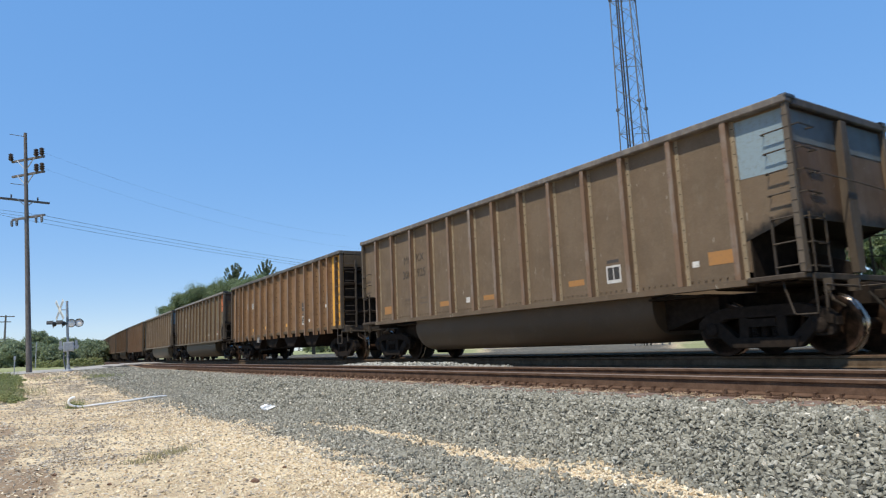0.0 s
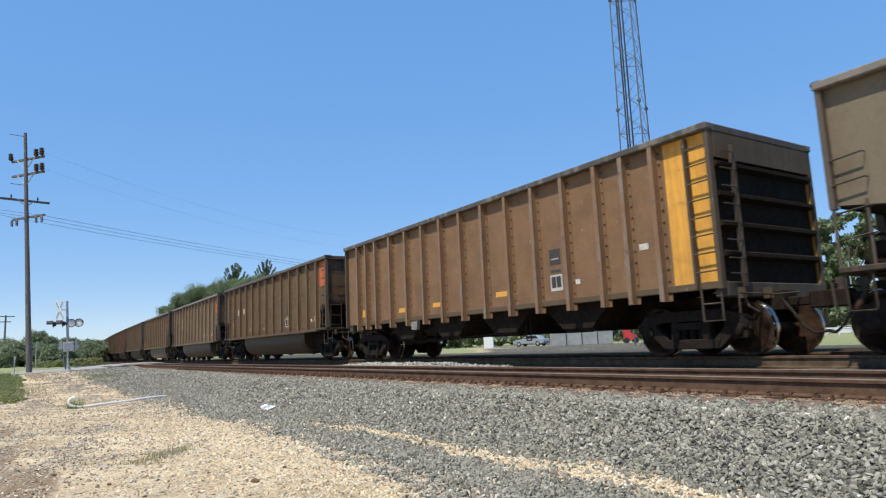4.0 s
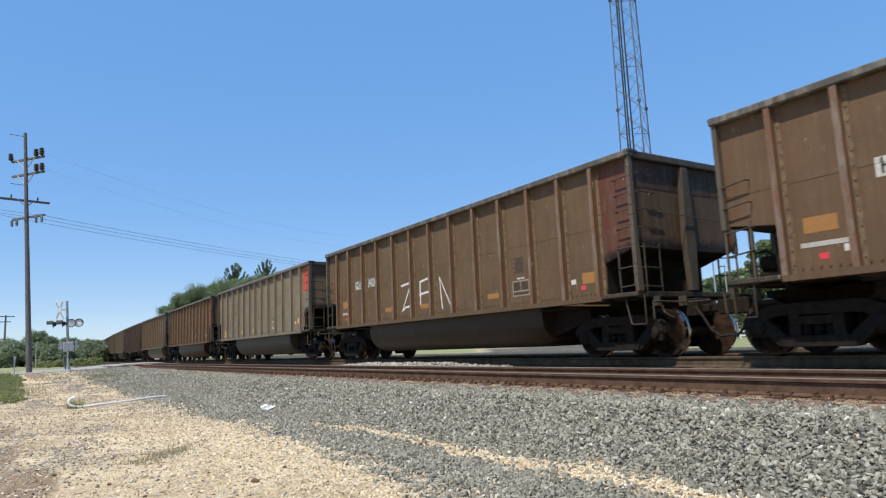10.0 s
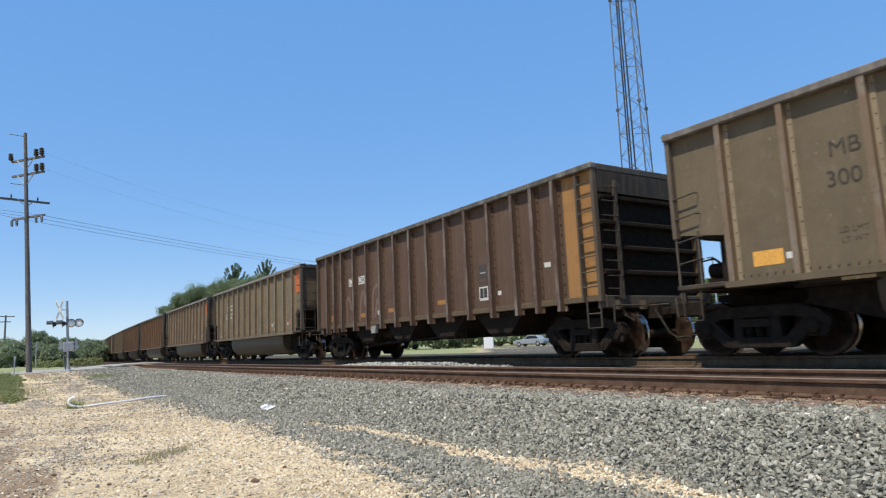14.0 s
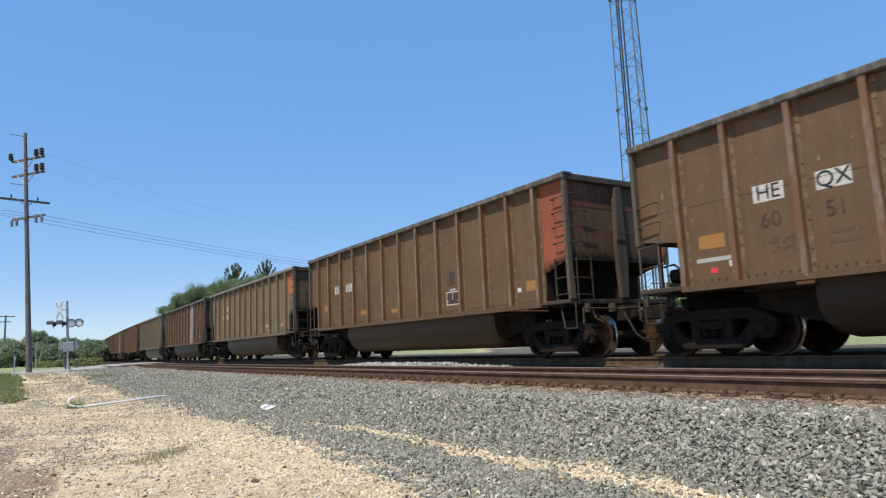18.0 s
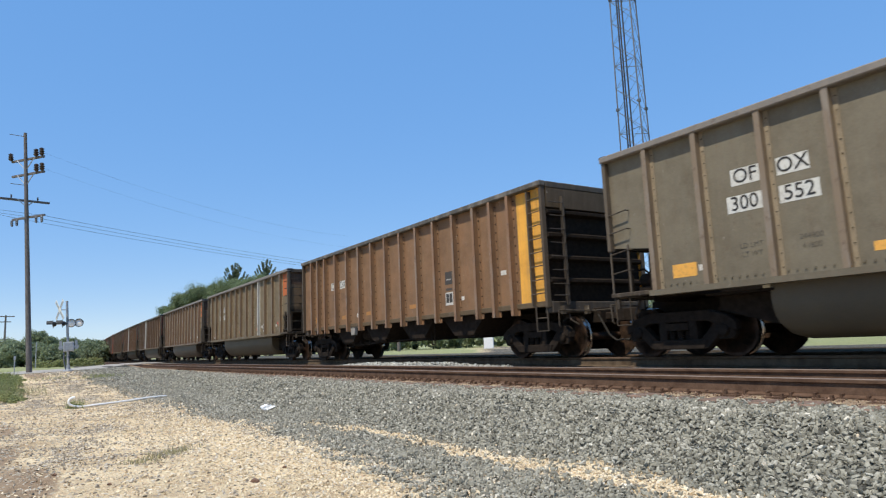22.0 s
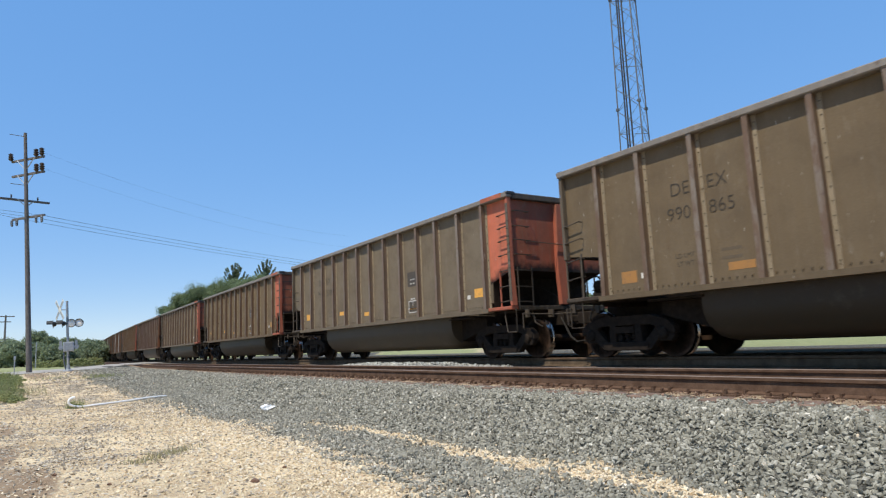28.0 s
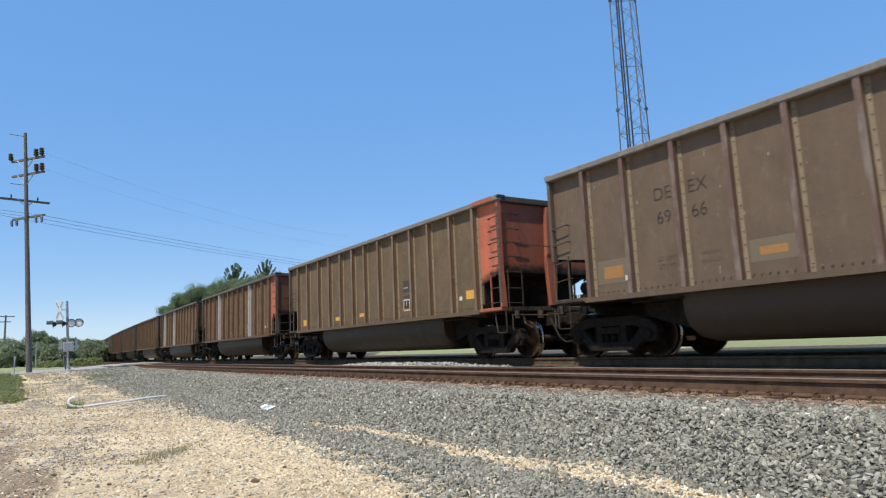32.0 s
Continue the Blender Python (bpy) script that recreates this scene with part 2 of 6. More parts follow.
RUST_CHIPS = island_stones("rust_stained_chips", [(0.0, (0.085, 0.045, 0.028)), (0.6, (0.19, 0.105, 0.065)), (1.0, (0.30, 0.20, 0.14))])
PEBBLE = island_stones("sandy_pebbles", [(0.0, (0.42, 0.32, 0.21)), (0.2, (0.61, 0.485, 0.315)), (0.78, (0.725, 0.605, 0.415)), (0.9, (0.50, 0.44, 0.35)), (1.0, (0.80, 0.72, 0.58))])
ASPHALT = plain("worn_asphalt", (0.27, 0.245, 0.21), (0.39, 0.36, 0.315), 1.5, 0.9, 0, 0.3, 0.006, True, 90)


def ground_mat():
    """Sandy dirt, grey gravel and grass by painted zones."""
    m = Mat("ground_soil", 0.95)
    m.b.inputs["Specular IOR Level"].default_value = 0.08
    at = m.coords(world=True)
    big = m.noise(0.7, 6, 0.65, at)
    mid = m.noise(5, 6, 0.7, at)
    dirt = m.ramp(big, [(0.32, (0.41, 0.305, 0.187)), (0.46, (0.585, 0.455, 0.285)), (0.66, (0.735, 0.595, 0.39))])
    dirt = m.mix(m.ramp(mid, [(0.5, grey(0)), (0.7, grey(0.45))]), dirt, (0.44, 0.39, 0.31))
    clod = m.node("ShaderNodeTexVoronoi", Scale=55.0)
    m.link(at, clod.inputs["Vector"])
    dirt = m.mix(0.45, dirt, m.ramp(clod.outputs["Color"], [(0.15, grey(0.22)), (0.85, grey(0.72))]), "OVERLAY")
    vor = m.node("ShaderNodeTexVoronoi", Scale=38.0)
    m.link(at, vor.inputs["Vector"])
    # gravel colour is darkened to stand for shade in gaps between stones
    shaded_gravel = m.ramp(vor.outputs["Color"], [(0.2, (0.05, 0.048, 0.04)), (0.6, (0.105, 0.102, 0.088)), (0.9, (0.20, 0.195, 0.17))])
    grass = m.ramp(m.noise(3.0, 6, 0.7, at), [(0.3, (0.19, 0.205, 0.095)), (0.6, (0.31, 0.325, 0.165)), (0.8, (0.41, 0.385, 0.225))])

    def zone(name, c, base):
        a = m.node("ShaderNodeAttribute")
        a.attribute_name = name
        k = m.node("ShaderNodeMath")
        k.operation = "ADD"
        w = m.node("ShaderNodeMath")
        w.operation, w.inputs[1].default_value = "MULTIPLY_ADD", 0.9
        w.inputs[2].default_value = -0.45
        m.link(mid, w.inputs[0])
        m.link(a.outputs["Fac"], k.inputs[0])
        m.link(w.outputs[0], k.inputs[1])
        return m.mix(m.ramp(k.outputs[0], [(0.40, grey(0)), (0.60, grey(1))]), base, c)

    c = zone("brown_soil", m.ramp(mid, [(0.3, (0.22, 0.150, 0.094)), (0.7, (0.42, 0.315, 0.21))]), dirt)
    c = zone("gravel", shaded_gravel, c)
    c = zone("coal_shadow", m.ramp(mid, [(0.3, (0.030, 0.020, 0.010)), (0.7, (0.075, 0.052, 0.028))]), c)
    c = zone("grass", grass, c)
    m.color(c)
    h = m.mix(0.5, m.noise(24, 6, 0.75, at), m.noise(120, 3, 0.7, at))
    m.bump(h, 0.9, 0.03)
    return m.mat


GROUND = ground_mat()

# ---- the lie of the tracks: straight by the camera, then a long bend ----
BEND_AT, BEND_R = -25.0, 1850.0
NEAR_TRACK, FAR_TRACK, FAR_RISE = 7.485, 10.96, 0.086


def on_track(u, off):
    """Place and heading at u metres along the line, off metres across it."""
    if u >= BEND_AT:
        return Vector((u, off, 0)), 0.0
    a = (BEND_AT - u) / BEND_R
    return Vector((BEND_AT - (BEND_R - off) * math.sin(a), BEND_R - (BEND_R - off) * math.cos(a), 0)), -a


def bend_shift(x):
    """How far the line has bent away at x."""
    d = np.maximum(BEND_AT - np.asarray(x, float), 0)
    return np.minimum(d * d / (2 * BEND_R), 200)


def smooth01(v):
    v = np.clip(v, 0, 1)
    return v * v * (3 - 2 * v)


ROAD_P, ROAD_D = Vector((-46.5, 2.1)), Vector((-0.847, 0.531))


def road_side(x, y):
    """Metres past the road's near edge (0 to 7 lies on the road)."""
    return -(x - ROAD_P.x) * ROAD_D.y + (y - ROAD_P.y) * ROAD_D.x


def waves(x, y, s, seed):
    r = np.random.RandomState(seed)
    z = np.zeros_like(x, dtype=float)
    for k in range(7):
        a, f, p = r.uniform(0, 6.28), s * r.uniform(0.6, 2.4), r.uniform(0, 6.28)
        z += np.sin((x * np.cos(a) + y * np.sin(a)) * f + p) / 7
    return z


def ground_z(x, y):
    v = y - bend_shift(x)
    low = -0.80 + 0.66 * smooth01((-20 - x) / 24)
    low = low + 0.06 * waves(x, y, 1.1, 3) + 0.035 * waves(x, y, 4.0, 4) + 0.022 * waves(x, y, 11.0, 7)
    far = 0.04 - 0.50 * smooth01((v - 15) / 58) + 0.02 * waves(x, y, 0.15, 5)
    toe = 5.75 + 0.12 * waves(x, y, 0.9, 6)
    crown = -0.272 + 0.057 * smooth01((v - 5.9) / 0.7) + 0.022 * smooth01((v - 6.5) / 0.15) * (1 - smooth01((v - 8.5) / 0.3)) + 0.086 * smooth01((v - 8.6) / 1.0) + 0.012 * waves(x, y, 7.0, 8)
    near_slope = crown - (toe - v) / 1.75
    far_slope = crown - (v - 12.9) / 2.0
    z = np.where(v < toe, np.maximum(low, near_slope), np.where(v > 12.9, np.maximum(far, far_slope), crown))
    z = z + 0.035 * streak_line(x, v)
    s = road_side(x, y)
    lift = smooth01((s + 4.0) / 4.0) * smooth01((11.5 - s) / 4.5) * (np.abs(y) < 80)
    flat = np.where(v > 5.0, -0.06, -0.16)
    return z + lift * (np.maximum(z, flat) * 0 + flat - z)


def axis_marks(spans):
    out = []
    for a, b, step in spans:
        out += list(np.arange(a, b - 1e-6, step))
    return np.array(out + [spans[-1][1]])


def toe_mask(x, v):
    """1 on the ballast, 0 on the dirt below its uneven toe."""
    edge = np.interp(x, [-60, -38, -33, -24.5, -20, -15.4, -11.3, -8.9, -7.8, -6.8, -5.9, -4.7, 5], [3.0, 3.2, 3.1, 3.30, 3.78, 3.60, 3.66, 3.42, 3.44, 3.34, 3.28, 3.22, 3.2])
    return smooth01((v - edge + 0.25 * waves(x, v, 1.1, 11) + 0.35 * waves(x, v, 4.0, 19) + 0.45 * waves(x, v, 11.0, 29)) / (0.9 + 1.2 * smooth01((-11 - x) / 9)) + 0.45)


def streak_line(x, v):
    """A thin line of dirt along the foot of the ballast."""
    wide = 0.24 + 0.10 * waves(x, v, 1.7, 16) + 0.06 * waves(x, v, 6.0, 18)
    mid = np.interp(x, [-12.2, -10, -7.2, -5.7, -4.5, -3.5], [4.25, 4.48, 4.60, 4.57, 4.58, 4.62])
    return np.exp(-((v - mid - 0.10 * waves(x, v, 1.5, 15)) / np.maximum(wide, 0.06)) ** 2) * smooth01((x + 12.5) / 3) * (0.85 + 0.5 * waves(x, v, 5.0, 20))


def blobs(x, v, spots):
    """Soft patches (x, v, half length, half width)."""
    z = np.zeros_like(x, dtype=float)
    for a, b, p, q in spots:
        z = np.maximum(z, np.exp(-((x - a) / p) ** 2 - ((v - b) / q) ** 2))
    return z


def stony(x, v):
    """Grey stones trodden into the dirt."""
    z = blobs(x, v, [(-24.0, 0.4, 2.4, 0.7), (-25.4, -0.35, 2.2, 0.5), (-24.2, 2.2, 2.8, 0.6), (-29.5, 1.9, 3.5, 0.6), (-12.6, 0.1, 2.4, 0.55), (-13.4, 1.15, 1.8, 0.6), (-11.0, 0.55, 1.6, 0.45), (-9.4, 1.0, 0.9, 0.35), (-9.6, 1.7, 0.6, 0.3), (-19.0, 2.6, 3.5, 0.5), (-35.0, 1.5, 4.0, 0.8), (-41.0, 1.9, 4.5, 1.0), (-22.6, 0.6, 2.2, 0.5)])
    return z * smooth01(0.66 + 1.5 * waves(x, v, 2.6, 14))


def build_ground():
    gx = axis_marks([(-2600, -400, 200), (-400, -120, 20), (-120, -62, 2.0), (-62, -40, 0.5), (-40, -16, 0.25), (-16, 1, 0.09), (1, 12, 0.5), (12, 60, 6), (60, 400, 60), (400, 2600, 300)])
    gy = axis_marks([(-2600, -300, 200), (-300, -40, 20), (-40, -6, 2), (-6, -1, 0.4), (-1, 6.4, 0.09), (6.4, 13.6, 0.3), (13.6, 30, 1.2), (30, 140, 6), (140, 400, 40), (400, 2600, 300)])
    X, Y = np.meshgrid(gx, gy, indexing="ij")
    Z = ground_z(X, Y)
    nx, ny = X.shape
    i = np.arange(nx * ny).reshape(nx, ny)
    faces = np.stack([i[:-1, :-1], i[1:, :-1], i[1:, 1:], i[:-1, 1:]], -1).reshape(-1, 4)
    ob = bulk("ground", np.stack([X, Y, Z], -1).reshape(-1, 3), faces, GROUND, True)
    V = Y - bend_shift(X)
    gravel = toe_mask(X, V) * (1 - smooth01((V - 17.9) / 0.6))
    gravel = np.maximum(gravel * np.clip(1 - 2.1 * streak_line(X, V), 0, 1), 0.0)
    strip = smooth01((V - 6.33 + 0.12 * waves(X, V, 9.0, 41)) / 0.2) * (1 - smooth01((V - 8.5) / 0.3)) * (X < 40)
    gravel = gravel * (1 - strip)
    lot = smooth01((0.532 * -X - Y) / 1.5) * (V > 15) * (X > -75)
    gravel = np.maximum(gravel, lot)
    grass = np.maximum(smooth01((V - 17.9) / 0.6), smooth01((0.25 - V + 0.4 * waves(X, Y, 0.8, 12)) / 0.7) * smooth01((-25.5 - X) / 2.5))
    grass = np.maximum(grass, (X < -60) * (V < 3.5) * 1.0) * (1 - lot)
    bearing = np.degrees(np.arctan2(Y, -X))
    yard = smooth01((bearing - 35.6) / 0.8) * smooth01((53.5 - bearing) / 1.5) * (V > 16.5) * (V < 75)
    grass, gravel = grass * (1 - yard), np.maximum(gravel, 0.62 * yard)
    brown = blobs(X, V, [(-15.3, -0.3, 1.4, 0.35), (-8.6, 0.05, 1.7, 0.42), (-11.5, -0.3, 1.6, 0.4), (-38.0, 2.4, 2.0, 0.35), (-40.0, 0.6, 4.0, 0.6)])
    brown = np.maximum(brown, 0.9 * strip)
    brown = np.maximum(brown, 0.45 * blobs(X, V, [(-11.0, -0.1, 5.0, 0.7), (-20.0, 0.2, 3.0, 0.5), (-9.0, 1.0, 1.6, 0.5)]))
    brown = np.maximum(brown, 0.5 * stony(X, V))
    # dark band where the train's shadow falls, painted in along with coal dust
    coal = smooth01((V - 11.9) / 0.3) * (1 - smooth01((V - 14.9) / 0.5))
    for name, data in (("gravel", gravel), ("grass", grass), ("brown_soil", brown), ("coal_shadow", coal)):
        ob.data.attributes.new(name, "FLOAT", "POINT").data.foreach_set("value", data.ravel().astype(np.float32))
    tagged(ob, "sandy dirt shoulder with gravel and grass beside the tracks", "ground", kind="structure")


def stone_kinds(n, seed, flat=0.6):
    """Angular broken stones: knocked-about twenty-faced lumps, squared off."""
    g = (1 + 5 ** 0.5) / 2
    base = np.array([(0, p, q * g) for p in (-1, 1) for q in (-1, 1)] + [(p, q * g, 0) for p in (-1, 1) for q in (-1, 1)] + [(q * g, 0, p) for p in (-1, 1) for q in (-1, 1)]) / 1.9
    tris = []
    for i, j, k in [(i, j, k) for i in range(12) for j in range(i + 1, 12) for k in range(j + 1, 12)]:
        if max(np.linalg.norm(base[i] - base[j]), np.linalg.norm(base[j] - base[k]), np.linalg.norm(base[i] - base[k])) < 1.1:
            out = np.dot(np.cross(base[j] - base[i], base[k] - base[i]), base[i] + base[j] + base[k]) > 0
            tris.append((i, j, k) if out else (i, k, j))
    r = np.random.RandomState(seed)
    out = []
    for _ in range(n):
        v = base * 1.15 + r.uniform(-0.20, 0.20, base.shape)
        for _cut in range(4):
            d = r.normal(size=3)
            d /= np.linalg.norm(d)
            over = np.maximum(v @ d - r.uniform(0.45, 0.75), 0)
            v = v - over[:, None] * d
        out.append(v * np.array([r.uniform(1.1, 1.65), r.uniform(0.65, 1.0), r.uniform(flat * 0.75, flat * 1.2)]))
    return out, np.array(tris)


def scatter(name, pts, sizes, mat, seed, label, category, tris8=False):
    """Stones of many shapes strewn over places, as one object."""
    kinds, tris = stone_kinds(24, seed, 0.36 if tris8 else 0.66)
    r = np.random.RandomState(seed + 1)
    n, nv = len(pts), len(kinds[0])
    shapes = np.array(kinds)[r.randint(0, len(kinds), n)]
    q = r.normal(size=(n, 4)) * ((1, 0.28, 0.28, 1) if tris8 else (1, 0.85, 0.85, 1))
    q /= np.linalg.norm(q, axis=1)[:, None]
    w, x, y, z = q.T
    R = np.stack([1 - 2 * (y * y + z * z), 2 * (x * y - z * w), 2 * (x * z + y * w), 2 * (x * y + z * w), 1 - 2 * (x * x + z * z), 2 * (y * z - x * w),
                  2 * (x * z - y * w), 2 * (y * z + x * w), 1 - 2 * (x * x + y * y)], -1).reshape(n, 3, 3)
    vs = np.einsum("nij,nvj->nvi", R, shapes) * sizes[:, None, None] + pts[:, None, :]
    faces = (tris[None] + (np.arange(n) * nv)[:, None, None]).reshape(-1, 3)
    ob = bulk(name, vs.reshape(-1, 3), faces, mat)
    return tagged(ob, label, category, kind="stuff")


def strewn(seed, x0, x1, y0, y1, density, s0, s1, sink=0.2, keep=None):
    r = np.random.RandomState(seed)
    n = int((x1 - x0) * (y1 - y0) * density)
    x, v = r.uniform(x0, x1, n), r.uniform(y0, y1, n)
    y = v + bend_shift(x)
    ok = (np.arctan2(y, -x) > radians(-4)) & (np.arctan2(y, -x) < radians(74))
    if keep is not None:
        ok &= keep(x, v) > r.uniform(0, 1, n)
    x, y = x[ok], y[ok]
    s = s0 + (s1 - s0) * r.uniform(0, 1, len(x)) ** 2
    return np.stack([x, y, ground_z(x, y) + s * (0.5 - sink)], -1), s


def on_ballast(x, v):
    return toe_mask(x, v) * (1 - np.minimum(1.6 * streak_line(x, v), 0.95))


def off_ballast(x, v):
    return (0.18 + 0.82 * smooth01((v - 1.2) / 1.7)) * (1.0 - 0.6 * np.clip(stony(x, v), 0, 1)) * (0.55 + 0.45 * smooth01(0.5 + 1.5 * waves(x, v, 1.6, 33))) * (1.0 - 0.7 * smooth01((0.6 - v) / 0.8)) * (1.0 - 0.93 * toe_mask(x, v) * (1 - np.minimum(1.6 * streak_line(x, v), 1)))


def build_stones():
    sets = [strewn(21, -14, 0.8, 4.3, 6.32, 2000, 0.013, 0.030, -0.05, on_ballast),
            strewn(24, -14, 0.8, 2.5, 4.3, 1600, 0.010, 0.027, 0.1, on_ballast),
            strewn(22, -30, -14, 2.9, 6.32, 720, 0.021, 0.038, 0.1, on_ballast),
            strewn(23, -46, -30, 2.4, 6.35, 300, 0.033, 0.052, 0.1, on_ballast)]
    scatter("ballast", np.concatenate([a for a, _ in sets]), np.concatenate([b for _, b in sets]), STONE, 31,
            "grey crushed stone ballast banked along the track", "gravel")
    pts, s = strewn(38, -26, 0.8, 6.28, 6.76, 900, 0.005, 0.015, 0.25)
    scatter("rusty_chips", pts, s, RUST_CHIPS, 39, "rust-stained chips and soil along the rail", "gravel", True)
    pts, s = strewn(25, -34, -2, -1, 4.4, 1050, 0.008, 0.027, 0.4, lambda x, v: 0.04 + 0.9 * stony(x, v) + 0.35 * np.exp(-((toe_mask(x, v) - 0.35) / 0.3) ** 2) + 0.25 * (v > 3.2))
    more, wide = strewn(40, -46, -27, -0.6, 3.6, 150, 0.022, 0.050, 0.3, stony)
    pts, s = np.concatenate([pts, more]), np.concatenate([s, wide])
    scatter("stone_chips", pts, s, CHIPS, 37, "brown-grey stone chips trodden into the dirt", "gravel", True)
    pts, s = strewn(26, -21.5, -12.2, 8.75, 9.85, 620, 0.03, 0.055, 0.1)
    mid = np.exp(-((pts[:, 1] - 9.25) / 0.40) ** 2) * smooth01((pts[:, 0] + 21.5) / 3) * smooth01((-12.2 - pts[:, 0]) / 2.2)
    pts[:, 2] += 0.14 * mid * np.random.RandomState(5).uniform(0.25, 1, len(pts))
    scatter("ballast_heap", pts, s, PALE_STONE, 33, "low heap of pale fresh ballast between the tracks", "gravel")
    sets = [strewn(30, -12, 0.6, -0.8, 5.0, 60, 0.012, 0.030, 0.35, off_ballast), strewn(36, -12.5, -2, 4.1, 5.0, 1500, 0.006, 0.018, 0.2, streak_line), strewn(27, -7.5, 0.6, -0.6, 5.0, 2000, 0.006, 0.019, 0.3, off_ballast), strewn(28, -16, -7.5, -1.0, 4.9, 900, 0.008, 0.024, 0.3, off_ballast), strewn(29, -34, -16, -1.5, 4.6, 260, 0.012, 0.034, 0.35, off_ballast)]
    scatter("pebbles", np.concatenate([a for a, _ in sets]), np.concatenate([b for _, b in sets]), PEBBLE, 35, "sandy pebbles and chips lying on the dirt", "gravel", True)


# ---- tracks ----
RAIL_PROFILE = [(-0.076, -0.186), (0.076, -0.186), (0.076, -0.175), (0.016, -0.155), (0.010, -0.05), (0.036, -0.040), (0.037, -0.008), (0.028, 0.0), (-0.028, 0.0), (-0.037, -0.008), (-0.036, -0.040), (-0.010, -0.05), (-0.016, -0.155), (-0.076, -0.175)]


def rail_mesh(off, rise):
    us = axis_marks([(-330, -25, 8), (-25, 45, 10)])
    vs, fs, ms = [], [], []
    n = len(RAIL_PROFILE)
    for u in us:
        for dy, dz in RAIL_PROFILE:
            p, _ = on_track(float(u), off + dy)
            vs.append((p.x, p.y, dz + rise))
    for i in range(len(us) - 1):
        for j in range(n):
            k = (j + 1) % n
            fs.append((i * n + j, i * n + k, (i + 1) * n + k, (i + 1) * n + j))
            ms.append(1 if j in (6, 7, 8) else 0)
    s = Shape()
    s.v, s.f, s.m = vs, fs, ms
    return s


def build_track(name, centre, rise, label, detail):
    track = tagged(empty(name), label, "railway track", "tracks", "structure")
    for off in (centre - 0.7175, centre + 0.7175):
        part("rail", rail_mesh(off, rise), [RAIL_RUST, RAIL_HEAD] if detail else [RAIL_DUSTY, RAIL_RUST], track, "rusty steel rail with a worn head")
    tie = Shape().box(-0.115, 0.115, -1.3, 1.3, -0.18, 0.0).mesh("tie", TIE_WOOD, 0.012)
    plate = Shape().box(-0.10, 0.10, -0.19, 0.19, 0.0, 0.018)
    for sy in (-0.13, 0.13):
        for sx in (-0.065, 0.065):
            plate.box(sx - 0.013, sx + 0.013, sy - 0.02, sy + 0.02, 0.018, 0.05)
    plate_me = plate.mesh("tie_plate", RAIL_RUST)
    anchor_me = Shape().box(-0.14, -0.115, -0.085, 0.085, -0.02, 0.045).box(0.115, 0.14, -0.085, 0.085, -0.02, 0.045).mesh("rail_anchor", RAIL_RUST)
    r = random.Random(int(centre * 10))
    first, last = (-46.0, 3.0) if detail else (-30.0, 3.0)
    u = last
    while u > first:
        p, h = on_track(u, centre)
        m = pose(p.x, p.y, rise - 0.206 + r.uniform(-0.012, 0.004), 0, 0, math.degrees(h) + r.uniform(-1.2, 1.2))
        ob = new("tie", tie)
        ob.parent, ob.matrix_basis = track, m
        if detail and u > -36:
            for off in ((-0.7175,) if u < -18 else (-0.7175, 0.7175)):
                pl = new("tie_plate", plate_me)
                pl.parent, pl.matrix_basis = track, m @ pose(0, off, 0.002)
            an = new("rail_anchor", anchor_me)
            an.parent, an.matrix_basis = track, m @ pose(0, -0.7175, 0.02)
        u -= 0.495 if detail else 0.53
    rest = Shape()
    while u > -330:
        p, h = on_track(u, centre)
        c, s = math.cos(h), math.sin(h)
        n = Vector((-s, c, 0))
        t = Vector((c, s, 0))
        vs = [p + n * a + t * b + Vector((0, 0, rise - 0.2 + z)) for a in (-1.3, 1.3) for b in (-0.115, 0.115) for z in (-0.15, 0)]
        rest.add(vs, [(0, 1, 3, 2), (4, 6, 7, 5), (0, 4, 5, 1), (2, 3, 7, 6), (1, 5, 7, 3)])
        u -= 0.53
    tagged(part("far_ties", rest, TIE_WOOD, track), kind="stuff")
    if detail:
        for u0 in (-2.45,):
            bar = Shape().prism([(-0.045, -0.15), (-0.02, -0.05), (-0.01, -0.05), (-0.01, -0.16)], "x", -0.46, 0.46)
            for i in range(6):
                bar.lathe([(-0.06, 0.018), (-0.035, 0.018)], "y", 6, (-0.38 + i * 0.152, 0, -0.10))
            b = part("joint_bar", bar, RAIL_RUST, track, "bolted joint bar on the rail web")
            b.matrix_basis = pose(u0, centre - 0.7175, rise)


# ---- the train ----
EVEN_RIBS = [0.98, 1.95, 3.02, 4.07, 5.14, 6.20, 7.26, 8.32, 9.40, 10.45, 11.50, 12.50, 13.46]
STAKES = [1.02, 1.66, 2.33, 3.30, 4.28, 5.24, 6.19, 7.14, 8.10, 9.05, 10.0, 10.96, 11.9, 12.59, 13.29]
RIBS = [1.06, 2.10, 3.24, 4.26, 5.26, 6.27, 7.21, 8.21, 9.22, 10.24, 11.24, 12.34, 13.41]
BODY = {"taupe": (0.159, 0.131, 0.084), "brown": (0.124, 0.074, 0.038), "dark": (0.092, 0.050, 0.035), "grey": (0.198, 0.172, 0.134), "tan": (0.212, 0.128, 0.066), "rust": (0.112, 0.078, 0.047), "olive": (0.137, 0.099, 0.056), "putty": (0.140, 0.104, 0.065), "bronze": (0.118, 0.080, 0.045), "umber": (0.136, 0.100, 0.064), "dove": (0.170, 0.140, 0.102)}
